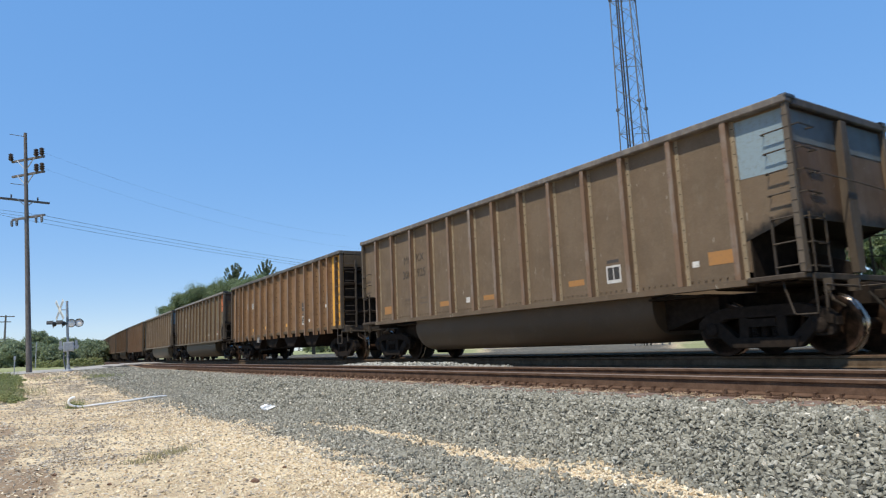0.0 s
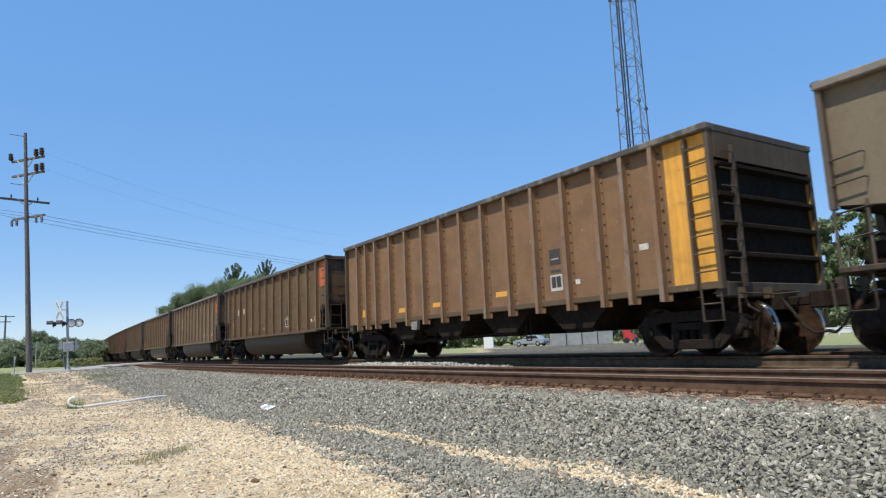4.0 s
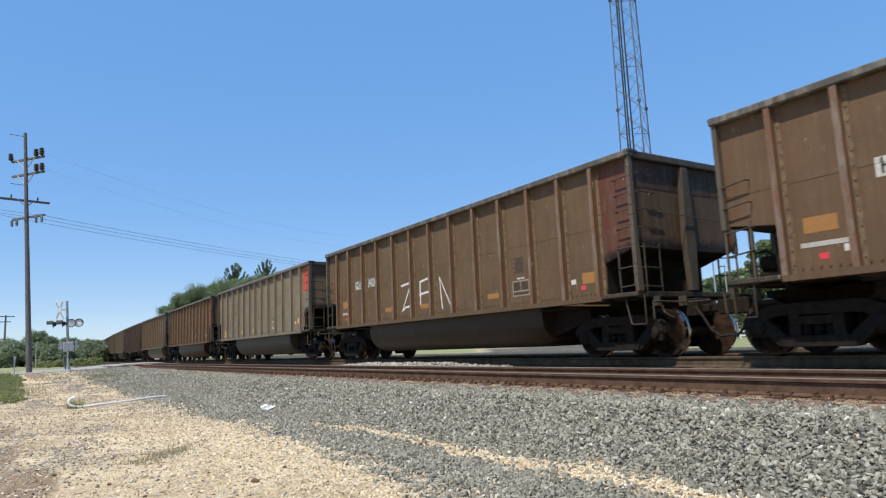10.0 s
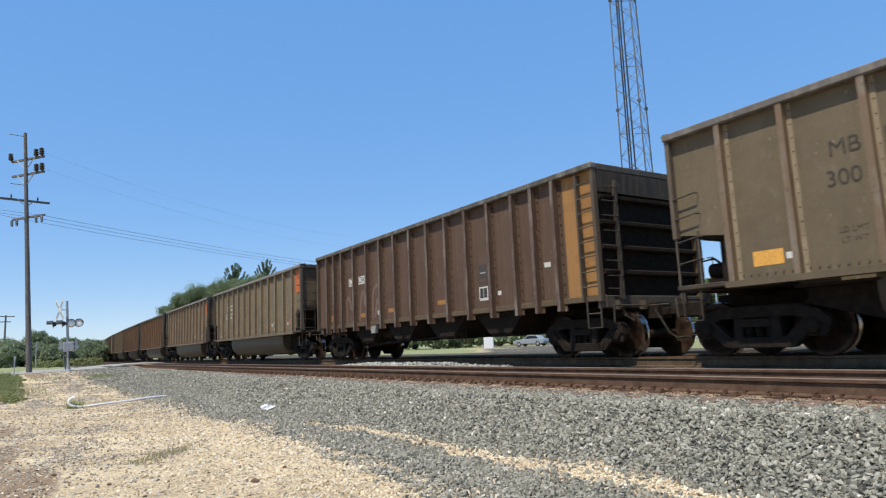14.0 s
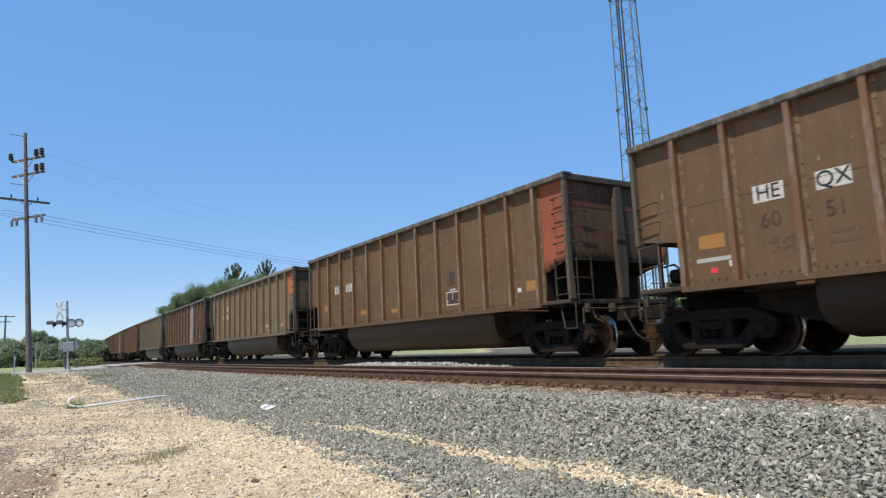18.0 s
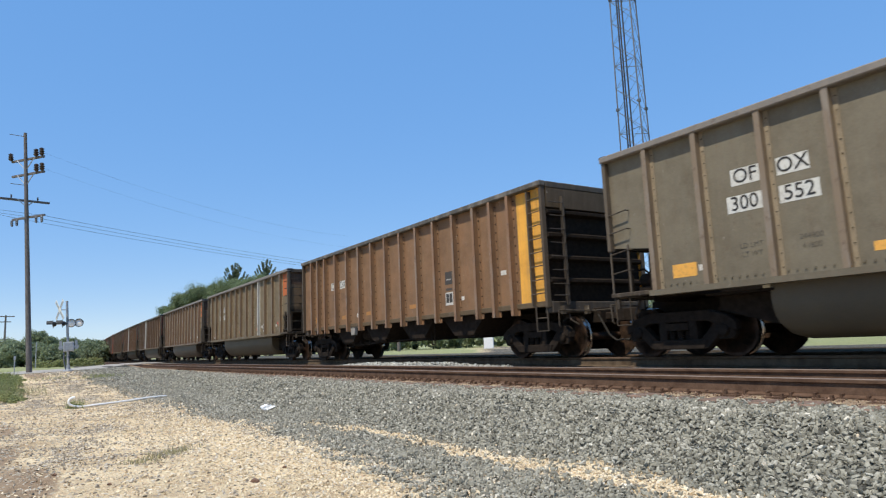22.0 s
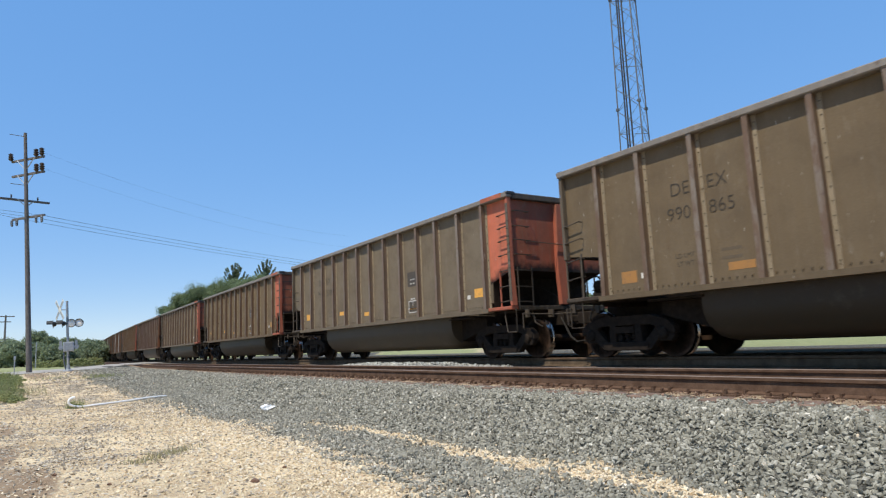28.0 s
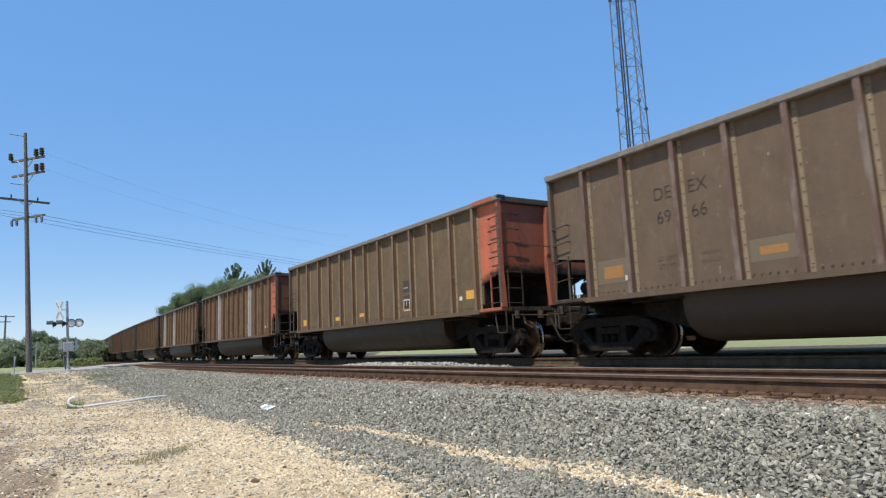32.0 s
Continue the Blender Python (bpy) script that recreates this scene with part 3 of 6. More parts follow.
COAT = {"orange": (0.46, 0.115, 0.028), "red": (0.30, 0.074, 0.034), "salmon": (0.52, 0.140, 0.078), "blue": (0.20, 0.265, 0.295), "sky": (0.165, 0.30, 0.385), "yellow": (0.76, 0.375, 0.06), "amber": (0.32, 0.16, 0.05), "honey": (0.46, 0.20, 0.035), "darkred": (0.105, 0.034, 0.022), "scarlet": (0.50, 0.07, 0.04), "amberred": (0.235, 0.078, 0.028)}


def plate_outline(x0, x1, end_lo, end_hi):
    """Side plate outline with the cut-away lower corners at the car's ends."""
    pts = []
    if end_lo:
        pts += [(x0, 2.09), (x0 + 0.90, 1.97), (x0 + 0.93, 1.20)]
    else:
        pts += [(x0, 1.20)]
    if end_hi:
        pts += [(x1 - 0.93, 1.20), (x1 - 0.90, 1.97), (x1, 2.06)]
    else:
        pts += [(x1, 1.20)]
    return pts + [(x1, 3.79), (x0, 3.79)]


def rib_shape(z0, z1, depth=0.135, bolt=0.016):
    """A pressed rib: web, overhanging cap strip, bolted flange on its leading side."""
    s = Shape()
    y = -1.485
    s.prism([(-0.052, y + 0.004), (-0.040, y - depth + 0.012), (0.031, y - depth + 0.012), (0.043, y + 0.004)], "z", z0, z1)
    s.box(-0.050, 0.045, y - depth, y - depth + 0.0125, z0, z1, 2)
    s.box(0.038, 0.115, y - 0.012, y + 0.002, z0, z1, 1)
    n = int((z1 - z0) / 0.21)
    for i in range(n):
        z = z0 + 0.12 + i * 0.21
        s.box(0.088 - bolt / 2, 0.088 + bolt / 2, y - 0.024, y - 0.010, z, z + bolt, 3)
    return s


def wheelset_shape():
    s = Shape()
    r = 0.457
    for sg in (-1, 1):
        s.lathe([(sg * 0.655, 0.12), (sg * 0.66, r + 0.026)], "y", 32)
        s.lathe([(sg * 0.66, r + 0.026), (sg * 0.69, r + 0.026), (sg * 0.705, r)], "y", 32, slot=1)
        s.lathe([(sg * 0.705, r), (sg * 0.795, r - 0.004)], "y", 32, slot=1)
        s.lathe([(sg * 0.795, r - 0.004), (sg * 0.797, r - 0.06)], "y", 32)
        s.lathe([(sg * 0.797, r - 0.06), (sg * 0.75, r - 0.085), (sg * 0.735, 0.17), (sg * 0.79, 0.13), (sg * 0.80, 0.09)], "y", 32)
        for k in range(3):
            a = k * 2.094
            s.lathe([(sg * 0.735, 0.03), (sg * 0.76, 0.03)], "y", 6, (0.27 * math.cos(a), 0, 0.27 * math.sin(a)))
    s.lathe([(-1.09, 0.07), (-1.0, 0.085), (-0.66, 0.09), (0.66, 0.09), (1.0, 0.085), (1.09, 0.07)], "y", 12)
    return s


def sideframe_shape(sg):
    """A cast side frame: arched top, sloping tension legs, bolster window, pedestals."""
    y0, y1 = sg * 0.95, sg * 1.12
    s = Shape()
    s.prism([(-1.15, 0.57), (-1.0, 0.70), (-0.62, 0.81), (0.62, 0.81), (1.0, 0.70), (1.15, 0.57), (1.15, 0.44), (0.82, 0.54), (0.60, 0.62), (-0.60, 0.62), (-0.82, 0.54), (-1.15, 0.44)], "y", y0, y1)
    s.prism([(-0.52, 0.14), (0.52, 0.14), (0.60, 0.31), (-0.60, 0.31)], "y", y0 - sg * 0.02, y1 + sg * 0.02)
    for q in (-1, 1):
        s.prism([(q * 0.44, 0.14), (q * 0.58, 0.15), (q * 0.96, 0.50), (q * 0.78, 0.61), (q * 0.46, 0.31)], "y", y0, y1)
        s.prism([(q * 0.24, 0.28), (q * 0.41, 0.28), (q * 0.39, 0.64), (q * 0.23, 0.64)], "y", y0, y1)
        s.prism([(q * 0.72, 0.35), (q * 0.80, 0.30), (q * 1.04, 0.30), (q * 1.10, 0.36), (q * 1.13, 0.62), (q * 0.72, 0.62)], "y", y0 + sg * 0.01, y1 - sg * 0.03)
        s.lathe([(sg * 1.05, 0.125), (sg * 1.15, 0.115), (sg * 1.17, 0.06)], "y", 12, (q * 0.889, 0, 0.457))
    return s


def springs_shape(sg):
    s = Shape()
    for q in (-0.17, 0.0, 0.17):
        prof = []
        for i in range(13):
            prof += [(0.28 + i * 0.016, 0.065 if i % 2 else 0.05)]
        s.lathe(prof, "z", 8, (q, sg * 1.03, 0))
    s.box(-0.24, 0.24, sg * 0.95, sg * 1.13, 0.475, 0.60)
    return s


def build_truck(parent, x):
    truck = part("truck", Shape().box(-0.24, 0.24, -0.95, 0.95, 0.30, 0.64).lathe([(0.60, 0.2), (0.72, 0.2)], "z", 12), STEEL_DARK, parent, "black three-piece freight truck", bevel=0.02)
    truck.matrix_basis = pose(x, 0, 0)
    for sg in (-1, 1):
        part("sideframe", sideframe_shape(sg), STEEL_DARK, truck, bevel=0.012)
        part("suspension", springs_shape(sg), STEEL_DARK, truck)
    for q in (-0.889, 0.889):
        w = part("wheelset", wheelset_shape(), [WHEEL_RUST, WHEEL_BRIGHT], truck, "rusty wheels with bright worn treads", smooth=True)
        w.matrix_basis = pose(q, 0, 0.457)
    brake = Shape()
    for q in (-0.36, 0.36):
        brake.box(q - 0.04, q + 0.04, -0.75, 0.75, 0.30, 0.38)
    part("brake_beam", brake, STEEL_DARK, truck)
    return truck


def coupler_shape(sg):
    s = Shape().box(sg * 7.25, sg * 7.80, -0.07, 0.07, 0.80, 0.96)
    s.prism([(sg * 7.78, -0.16), (sg * 8.02, -0.20), (sg * 8.12, -0.06), (sg * 7.98, 0.02), (sg * 8.10, 0.14), (sg * 8.0, 0.20), (sg * 7.78, 0.13)], "z", 0.74, 1.02)
    return s


def hose(sg):
    pts = [Vector((sg * 7.45, -0.36, 0.92)), Vector((sg * 7.62, -0.40, 0.72)), Vector((sg * 7.78, -0.40, 0.46)), Vector((sg * 7.93, -0.36, 0.34)), Vector((sg * 8.08, -0.30, 0.36))]
    return Shape().tube(pts, 0.025, 6)


def running_gear(car):
    for x in (6.17, -6.17):
        build_truck(car, x)
    part("centre_sill", Shape().box(-7.4, 7.4, -0.23, 0.23, 0.74, 1.08), STEEL_DARK, car, bevel=0.015)
    for sg in (-1, 1):
        part("coupler", coupler_shape(sg), STEEL_DARK, car, "cast knuckle coupler", bevel=0.02)
        part("air_hose", hose(sg), RUBBER, car, "black rubber air hose", smooth=True)
        part("uncoupling_lever", Shape().tube([(sg * 7.36, -1.40, 0.66), (sg * 7.37, -1.44, 0.70), (sg * 7.38, -1.45, 1.02), (sg * 7.42, -0.5, 1.00), (sg * 7.62, -0.12, 1.02)], 0.018, 5).box(*sorted((sg * 7.28, sg * 7.40)), -1.30, -1.26, 0.94, 1.12).box(*sorted((sg * 7.28, sg * 7.44)), -0.60, -0.56, 0.94, 1.12).tube([(sg * 7.10, -0.92, 1.10), (sg * 7.22, -0.95, 0.82), (sg * 7.30, -0.80, 0.72)], 0.022, 5), PAINT, car, "bent uncoupling lever", (0.046, 0.036, 0.027))


def ladder(car, name, rungs, stiles, color, label):
    ld = part(name, stiles, PAINT, car, label, color)
    for path in rungs:
        part("rung", Shape().tube(path, 0.013, 5), PAINT, ld, color=color)
    return ld


def build_tub_gondola(ribs):
    """The common car: ribbed sides over a rounded drop tub."""
    car = empty("coal_gondola")
    body = BODY["taupe"]
    t = 0.02
    for sg in (-1, 1):
        y0, y1 = sorted((sg * 1.485, sg * (1.485 - t)))
        part("side_plate", Shape().prism(plate_outline(-HALF + 0.05, HALF - 1.03, True, False), "y", y0, y1), PAINT, car, color=body)
        part("corner_plate", Shape().prism([(HALF - 1.03, 1.20), (HALF - 1.00, 1.20), (HALF - 0.97, 1.79), (HALF - 0.05, 2.09), (HALF - 0.05, 3.79), (HALF - 1.03, 3.79)], "y", y0, y1), SOOTY, car, color=body)
        a, b = sorted((sg * 1.64, sg * 1.46))
        part("top_chord", Shape().box(-HALF, HALF, a, b, 3.76, 3.885), RIB_FACE, car, "worn steel top chord", (0.150, 0.128, 0.105), bevel=0.02)
        a, b = sorted((sg * 1.625, sg * 1.40))
        sill = Shape().box(-HALF + 0.93, HALF - 0.93, a, b, 1.105, 1.20)
        for q in range(96):
            sill.box(-6.2 + q * 0.13, -6.175 + q * 0.13, *sorted((sg * 1.48, sg * 1.503)), 1.262, 1.286)
        part("side_sill", sill, PAINT, car, "worn side sill with a rivet row", (0.090, 0.070, 0.050))
        for sx in (-1, 1):
            part("platform_edge", Shape().box(*sorted((sx * (HALF - 0.92), sx * (HALF - 0.04))), a, b, 1.135, 1.215), PAINT, car, color=(0.040, 0.030, 0.022), bevel=0.012)
            part("corner_cap", Shape().prism([(a * 1.006, 3.82), (a * 1.006, 3.885), (a * 0.98, 3.905), (b * 0.97, 3.905), (b * 0.95, 3.82)], "x", *sorted((sx * (HALF - 0.13), sx * (HALF + 0.015)))), BLACK, car, bevel=0.02)
    rib = rib_shape(1.202, 3.765).mesh("rib", [PAINT, TAN_EDGE if ribs is RIBS else RUST_EDGE, RIB_FACE, STEEL_DARK])
    for off in ribs:
        for sg in (-1, 1):
            ob = part("rib", rib, None, car, color=(0.165, 0.135, 0.105))
            ob.matrix_basis = pose(-HALF + off, 0, 0, 0, 0, 0 if sg < 0 else 180)
    for sx in (-1, 1):
        a, b = sorted((sx * (HALF - 0.10), sx * (HALF - 0.12)))
        part("end_plate", Shape().box(a, b, -1.47, 1.47, 2.04, 3.77), SOOTY, car, color=body)
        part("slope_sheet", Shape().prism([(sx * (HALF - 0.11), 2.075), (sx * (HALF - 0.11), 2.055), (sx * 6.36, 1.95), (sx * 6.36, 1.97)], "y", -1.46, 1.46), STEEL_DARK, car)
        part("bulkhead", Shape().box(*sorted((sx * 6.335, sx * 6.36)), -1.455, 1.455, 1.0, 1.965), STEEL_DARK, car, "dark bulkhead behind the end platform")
        # unseen deck plate, added to keep the sun off the truck below
        part("end_deck", Shape().box(*sorted((sx * 5.6, sx * 7.0)), -1.39, 1.39, 1.085, 1.115), STEEL_DARK, car, "added deck plate that shades the truck")
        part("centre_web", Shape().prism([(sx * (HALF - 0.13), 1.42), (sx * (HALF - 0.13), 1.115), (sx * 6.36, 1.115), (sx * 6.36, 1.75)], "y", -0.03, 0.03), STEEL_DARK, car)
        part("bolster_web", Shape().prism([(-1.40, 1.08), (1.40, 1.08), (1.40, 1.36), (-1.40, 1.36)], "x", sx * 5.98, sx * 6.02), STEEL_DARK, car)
        a, b = sorted((sx * (HALF + 0.0), sx * (HALF - 0.16)))
        part("end_chord", Shape().box(a, b, -1.455, 1.455, 3.735, 3.880), PAINT, car, color=(0.05, 0.042, 0.036), bevel=0.02)
        a, b = sorted((sx * (HALF - 0.02), sx * (HALF - 0.26)))
        part("end_sill", Shape().box(a, b, -1.39, 1.39, 1.115, 1.215), PAINT, car, color=(0.022, 0.017, 0.013), bevel=0.012)
        part("end_post", Shape().prism([(-0.10, 1.24), (0.10, 1.24), (0.16, 2.1), (0.09, 3.70), (-0.09, 3.70), (-0.16, 2.1)], "x", *sorted((sx * (HALF - 0.10), sx * (HALF + 0.02)))), PAINT, car, color=(0.065, 0.050, 0.037), bevel=0.01)
        for sg in (-1, 1):
            a, b = sorted((sx * (HALF - 0.02), sx * (HALF - 0.10)))
            c, d = sorted((sg * 1.60, sg * 1.48))
            if sx * sg < 0:
                edge = []
                for q in range(13):
                    z = 1.35 + q * 0.185
                    edge += [(sg * 1.602, z), (sg * 1.610, z + 0.003), (sg * 1.610, z + 0.013), (sg * 1.602, z + 0.016)]
                teeth = Shape().prism([(sg * 1.596, 1.33)] + [(sg * 1.602, 1.33)] + edge + [(sg * 1.602, 3.62), (sg * 1.596, 3.62)], "x", a - 0.004, b + 0.004)
                part("rivet_strip", teeth, PAINT, car, color=(0.10, 0.08, 0.06))
                part("corner_post", Shape().prism([(sg * 1.60, 1.22), (sg * 1.44, 1.22), (sg * 1.50, 2.3), (sg * 1.50, 3.76), (sg * 1.60, 3.76)], "x", a, b, 0), PAINT, car, color=(0.095, 0.075, 0.055), bevel=0.008)
            else:
                part("corner_post", Shape().box(a, b, c, d, 2.02, 3.76), PAINT, car, color=(0.095, 0.075, 0.055), bevel=0.008)
                part("handrail_post", Shape().tube([(sx * (HALF - 0.06), sg * 1.56, 1.2), (sx * (HALF - 0.06), sg * 1.56, 2.1)], 0.022, 5).tube([(sx * (HALF - 0.50), sg * 1.58, 1.2), (sx * (HALF - 0.50), sg * 1.58, 2.1)], 0.022, 5), PAINT, car, color=(0.08, 0.065, 0.05))
    # ladders at the leading near corner and the opposite one
    for turn in (0, 180):
        x0, x1 = HALF - 0.46, HALF - 0.08
        rungs = [[(x0, -1.50, z), (x0, -1.59, z), (x1, -1.59, z + 0.015), (x1, -1.50, z)] for z in (3.37, 3.06, 2.75, 2.41, 2.04, 1.67, 1.32)]
        stile = Shape().box(x0 - 0.016, x0 + 0.016, -1.580, -1.548, 1.22, 2.10)
        ld = ladder(car, "side_ladder", rungs, stile, (0.036, 0.028, 0.021), "steel side ladder")
        ld.matrix_basis = pose(0, 0, 0, 0, 0, turn)
        xe = HALF + 0.05
        rungs = [[(HALF - 0.08, -1.44, z), (xe, -1.44, z), (xe, -1.02, z - 0.01), (HALF - 0.08, -1.02, z)] for z in (3.44, 3.08, 2.75, 2.41, 2.04, 1.66, 1.31)]
        stile = Shape().box(xe - 0.016, xe + 0.004, -1.035, -1.005, 1.22, 2.10).box(xe - 0.016, xe + 0.004, -1.455, -1.430, 1.22, 2.10)
        ld = ladder(car, "end_ladder", rungs, stile, (0.028, 0.022, 0.017), "steel end ladder")
        ld.matrix_basis = pose(0, 0, 0, 0, 0, turn)
        for x in (HALF - 0.28, -HALF + 0.1):
            lead = [(x - 0.15, -1.50, 1.13), (x - 0.10, -1.54, 0.98), (x + 0.01, -1.58, 0.64), (x + 0.05, -1.58, 0.62)] if x > 0 else [(x, -1.58, 1.16), (x + 0.01, -1.58, 0.62)]
            st = part("sill_step", Shape().tube(lead + [(x + 0.34, -1.58, 0.62), (x + 0.355, -1.58, 0.66), (x + 0.35, -1.58, 1.16)], 0.014, 6), PAINT, car, "bent steel sill step", (0.030, 0.023, 0.017), smooth=True)
            st.matrix_basis = pose(0, 0, 0, 0, 0, turn)
        grabs = [[(-HALF + 0.1, -1.50, z), (-HALF + 0.1, -1.60, z), (-HALF + 0.52, -1.60, z + 0.05), (-HALF + 0.52, -1.50, z + 0.05)] for z in (2.70, 2.35, 1.95, 1.58)]
        for g in grabs:
            ob = part("grab_iron", Shape().tube(g, 0.013, 5), PAINT, car, color=(0.034, 0.027, 0.021))
            ob.matrix_basis = pose(0, 0, 0, 0, 0, turn)
    for sx in (-1, 1):
        part("end_handhold", Shape().tube([(sx * (HALF + 0.06), -1.0, 2.72), (sx * (HALF + 0.07), 0.2, 2.68), (sx * (HALF + 0.06), 1.62, 2.62)], 0.012, 5), PAINT, car, color=(0.07, 0.058, 0.045))
    tub = []
    for q in (-1, 1):
        row = [(1.35, 1.15), (1.35, 0.82), (1.335, 0.69), (1.28, 0.53), (1.18, 0.40), (1.03, 0.30), (0.84, 0.26)]
        tub += [(q * a, b) for a, b in (row if q < 0 else row[::-1])]
    n = len(tub)
    s = Shape()
    rows = [(-4.25, 0.84), (-4.17, 0.94), (-3.95, 1.0), (3.95, 1.0), (4.17, 0.94), (4.25, 0.84)]
    vs = [(x, y * (0.985 if k < 1 else 1), 1.15 + (z - 1.15) * k) for x, k in rows for y, z in tub]
    fs = [(i * n + j, i * n + (j + 1) % n, (i + 1) * n + (j + 1) % n, (i + 1) * n + j) for i in range(len(rows) - 1) for j in range(n)]
    fs += [tuple(range(n))[::-1], tuple(range((len(rows) - 1) * n, len(rows) * n))]
    s.add(vs, fs)
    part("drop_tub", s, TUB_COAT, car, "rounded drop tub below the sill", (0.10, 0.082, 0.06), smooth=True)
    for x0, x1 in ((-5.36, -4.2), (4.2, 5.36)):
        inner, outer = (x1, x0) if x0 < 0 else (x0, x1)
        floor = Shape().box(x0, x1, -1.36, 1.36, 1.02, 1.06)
        # belly added to black out the open gap between tub and truck
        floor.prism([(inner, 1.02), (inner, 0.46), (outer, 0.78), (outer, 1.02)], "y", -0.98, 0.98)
        part("floor_plate", floor, STEEL_DARK, car, "dark floor with an added belly closing the gap")
    v = Shape().lathe([(-0.22, 0.02), (-0.2, 0.13), (0.2, 0.13), (0.22, 0.02)], "x", 12, (-6.75, -0.95, 1.46)).box(-6.95, -6.5, -1.1, -0.8, 1.24, 1.33).box(-6.62, -6.5, -1.12, -0.9, 1.3, 1.62)
    v.box(-6.56, -6.44, -1.25, -1.05, 1.24, 1.92)
    v.tube([(-7.0, -1.2, 1.24), (-7.0, -1.2, 1.62), (-6.8, -1.1, 1.66), (-6.6, -1.1, 1.5)], 0.022, 5)
    v.box(-6.80, -6.74, -1.56, -1.50, 1.2, 1.98)
    part("brake_valve", v, STEEL_DARK, car, "brake valve on the end platform")
    running_gear(car)
    return car


def build_stake_hopper():
    """The car with side stakes reaching below the sill and a braced end."""
    car = empty("coal_hopper")
    body = BODY["tan"]
    for sg in (-1, 1):
        y0, y1 = sorted((sg * 1.485, sg * 1.465))
        part("side_plate", Shape().box(-HALF + 0.05, HALF - 1.0, y0, y1, 1.18, 3.79), PAINT, car, color=body)
        part("corner_plate", Shape().box(HALF - 1.0, HALF - 0.05, y0, y1, 1.16, 3.79), PAINT, car, color=body)
        a, b = sorted((sg * 1.64, sg * 1.46))
        part("top_chord", Shape().box(-HALF, HALF, a, b, 3.76, 3.885), RIB_FACE, car, "worn steel top chord", (0.150, 0.128, 0.105), bevel=0.02)
        a, b = sorted((sg * 1.52, sg * 1.40))
        part("side_sill", Shape().box(-HALF + 0.9, HALF - 0.04, a, b, 1.12, 1.24), PAINT, car, color=(0.10, 0.07, 0.04), bevel=0.01)
    rib = rib_shape(0.98, 3.765, 0.15, 0.030).mesh("rib", [PAINT, PAINT, RIB_FACE, STEEL_DARK])
    for off in STAKES:
        for sg in (-1, 1):
            ob = part("rib", rib, None, car, color=(0.185, 0.135, 0.085))
            ob.matrix_basis = pose(-HALF + off, 0, 0, 0, 0, 0 if sg < 0 else 180)
    for sx in (-1, 1):
        a, b = sorted((sx * (HALF - 0.10), sx * (HALF - 0.12)))
        # near-black end sheet and braces carry the shade of this face as colour
        part("end_plate", Shape().box(a, b, -1.47, 1.47, 1.2, 3.77), STEEL_DARK, car, "dark end sheet with shade in its colour")
        part("end_top_sheet", Shape().prism([(sx * (HALF - 0.10), 3.30), (sx * (HALF - 0.02), 3.30), (sx * (HALF - 0.005), 3.73), (sx * (HALF - 0.10), 3.73)], "y", -1.455, 1.455), PAINT, car, "worn yellowish top sheet", (0.20, 0.125, 0.05))
        a, b = sorted((sx * (HALF + 0.0), sx * (HALF - 0.16)))
        part("end_chord", Shape().box(a, b, -1.455, 1.455, 3.735, 3.880), PAINT, car, color=(0.06, 0.05, 0.04), bevel=0.02)
        for z in (3.20, 2.68, 2.18, 1.68):
            part("end_brace", Shape().prism([(sx * (HALF - 0.10), z - 0.08), (sx * (HALF + 0.02), z - 0.03), (sx * (HALF + 0.02), z + 0.03), (sx * (HALF - 0.10), z + 0.08)], "y", -1.46, 1.46), STEEL_DARK, car)
        a, b = sorted((sx * (HALF - 0.02), sx * (HALF - 0.26)))
        part("end_sill", Shape().box(a, b, -1.46, 1.46, 0.98, 1.22), PAINT, car, color=(0.06, 0.05, 0.042), bevel=0.015)
        for sg in (-1, 1):
            a, b = sorted((sx * (HALF - 0.02), sx * (HALF - 0.10)))
            c, d = sorted((sg * 1.60, sg * 1.48))
            part("corner_post", Shape().box(a, b, c, d, 1.10, 3.76), PAINT, car, color=(0.075, 0.055, 0.038), bevel=0.008)
    for turn in (0, 180):
        x0, x1 = HALF - 0.50, HALF - 0.10
        rungs = [[(x0, -1.60, z), (x1, -1.60, z + 0.01)] for z in (3.5, 3.2, 2.9, 2.6, 2.3, 2.0, 1.7, 1.4)]
        ld = ladder(car, "side_ladder", rungs, Shape().box(x0 - 0.025, x0 + 0.02, -1.61, -1.49, 1.15, 3.72), (0.065, 0.052, 0.040), "steel side ladder")
        ld.matrix_basis = pose(0, 0, 0, 0, 0, turn)
        xe = HALF + 0.07
        rungs = [[(xe, -1.46, z), (xe, -1.02, z)] for z in (3.4, 3.1, 2.8, 2.5, 2.2, 1.9, 1.6, 1.35)]
        ld = ladder(car, "end_ladder", rungs, Shape().box(xe - 0.1, xe, -1.05, -1.01, 1.15, 3.55), (0.05, 0.042, 0.036), "dark end ladder")
        ld.matrix_basis = pose(0, 0, 0, 0, 0, turn)
        x = HALF - 0.45
        st = part("sill_step", Shape().tube([(x, -1.55, 1.16), (x, -1.55, 0.60), (x + 0.36, -1.55, 0.60), (x + 0.36, -1.55, 1.16)], 0.02, 5).tube([(x, -1.55, 0.88), (x + 0.36, -1.55, 0.88)], 0.016, 5), PAINT, car, color=(0.045, 0.036, 0.028))
        st.matrix_basis = pose(0, 0, 0, 0, 0, turn)
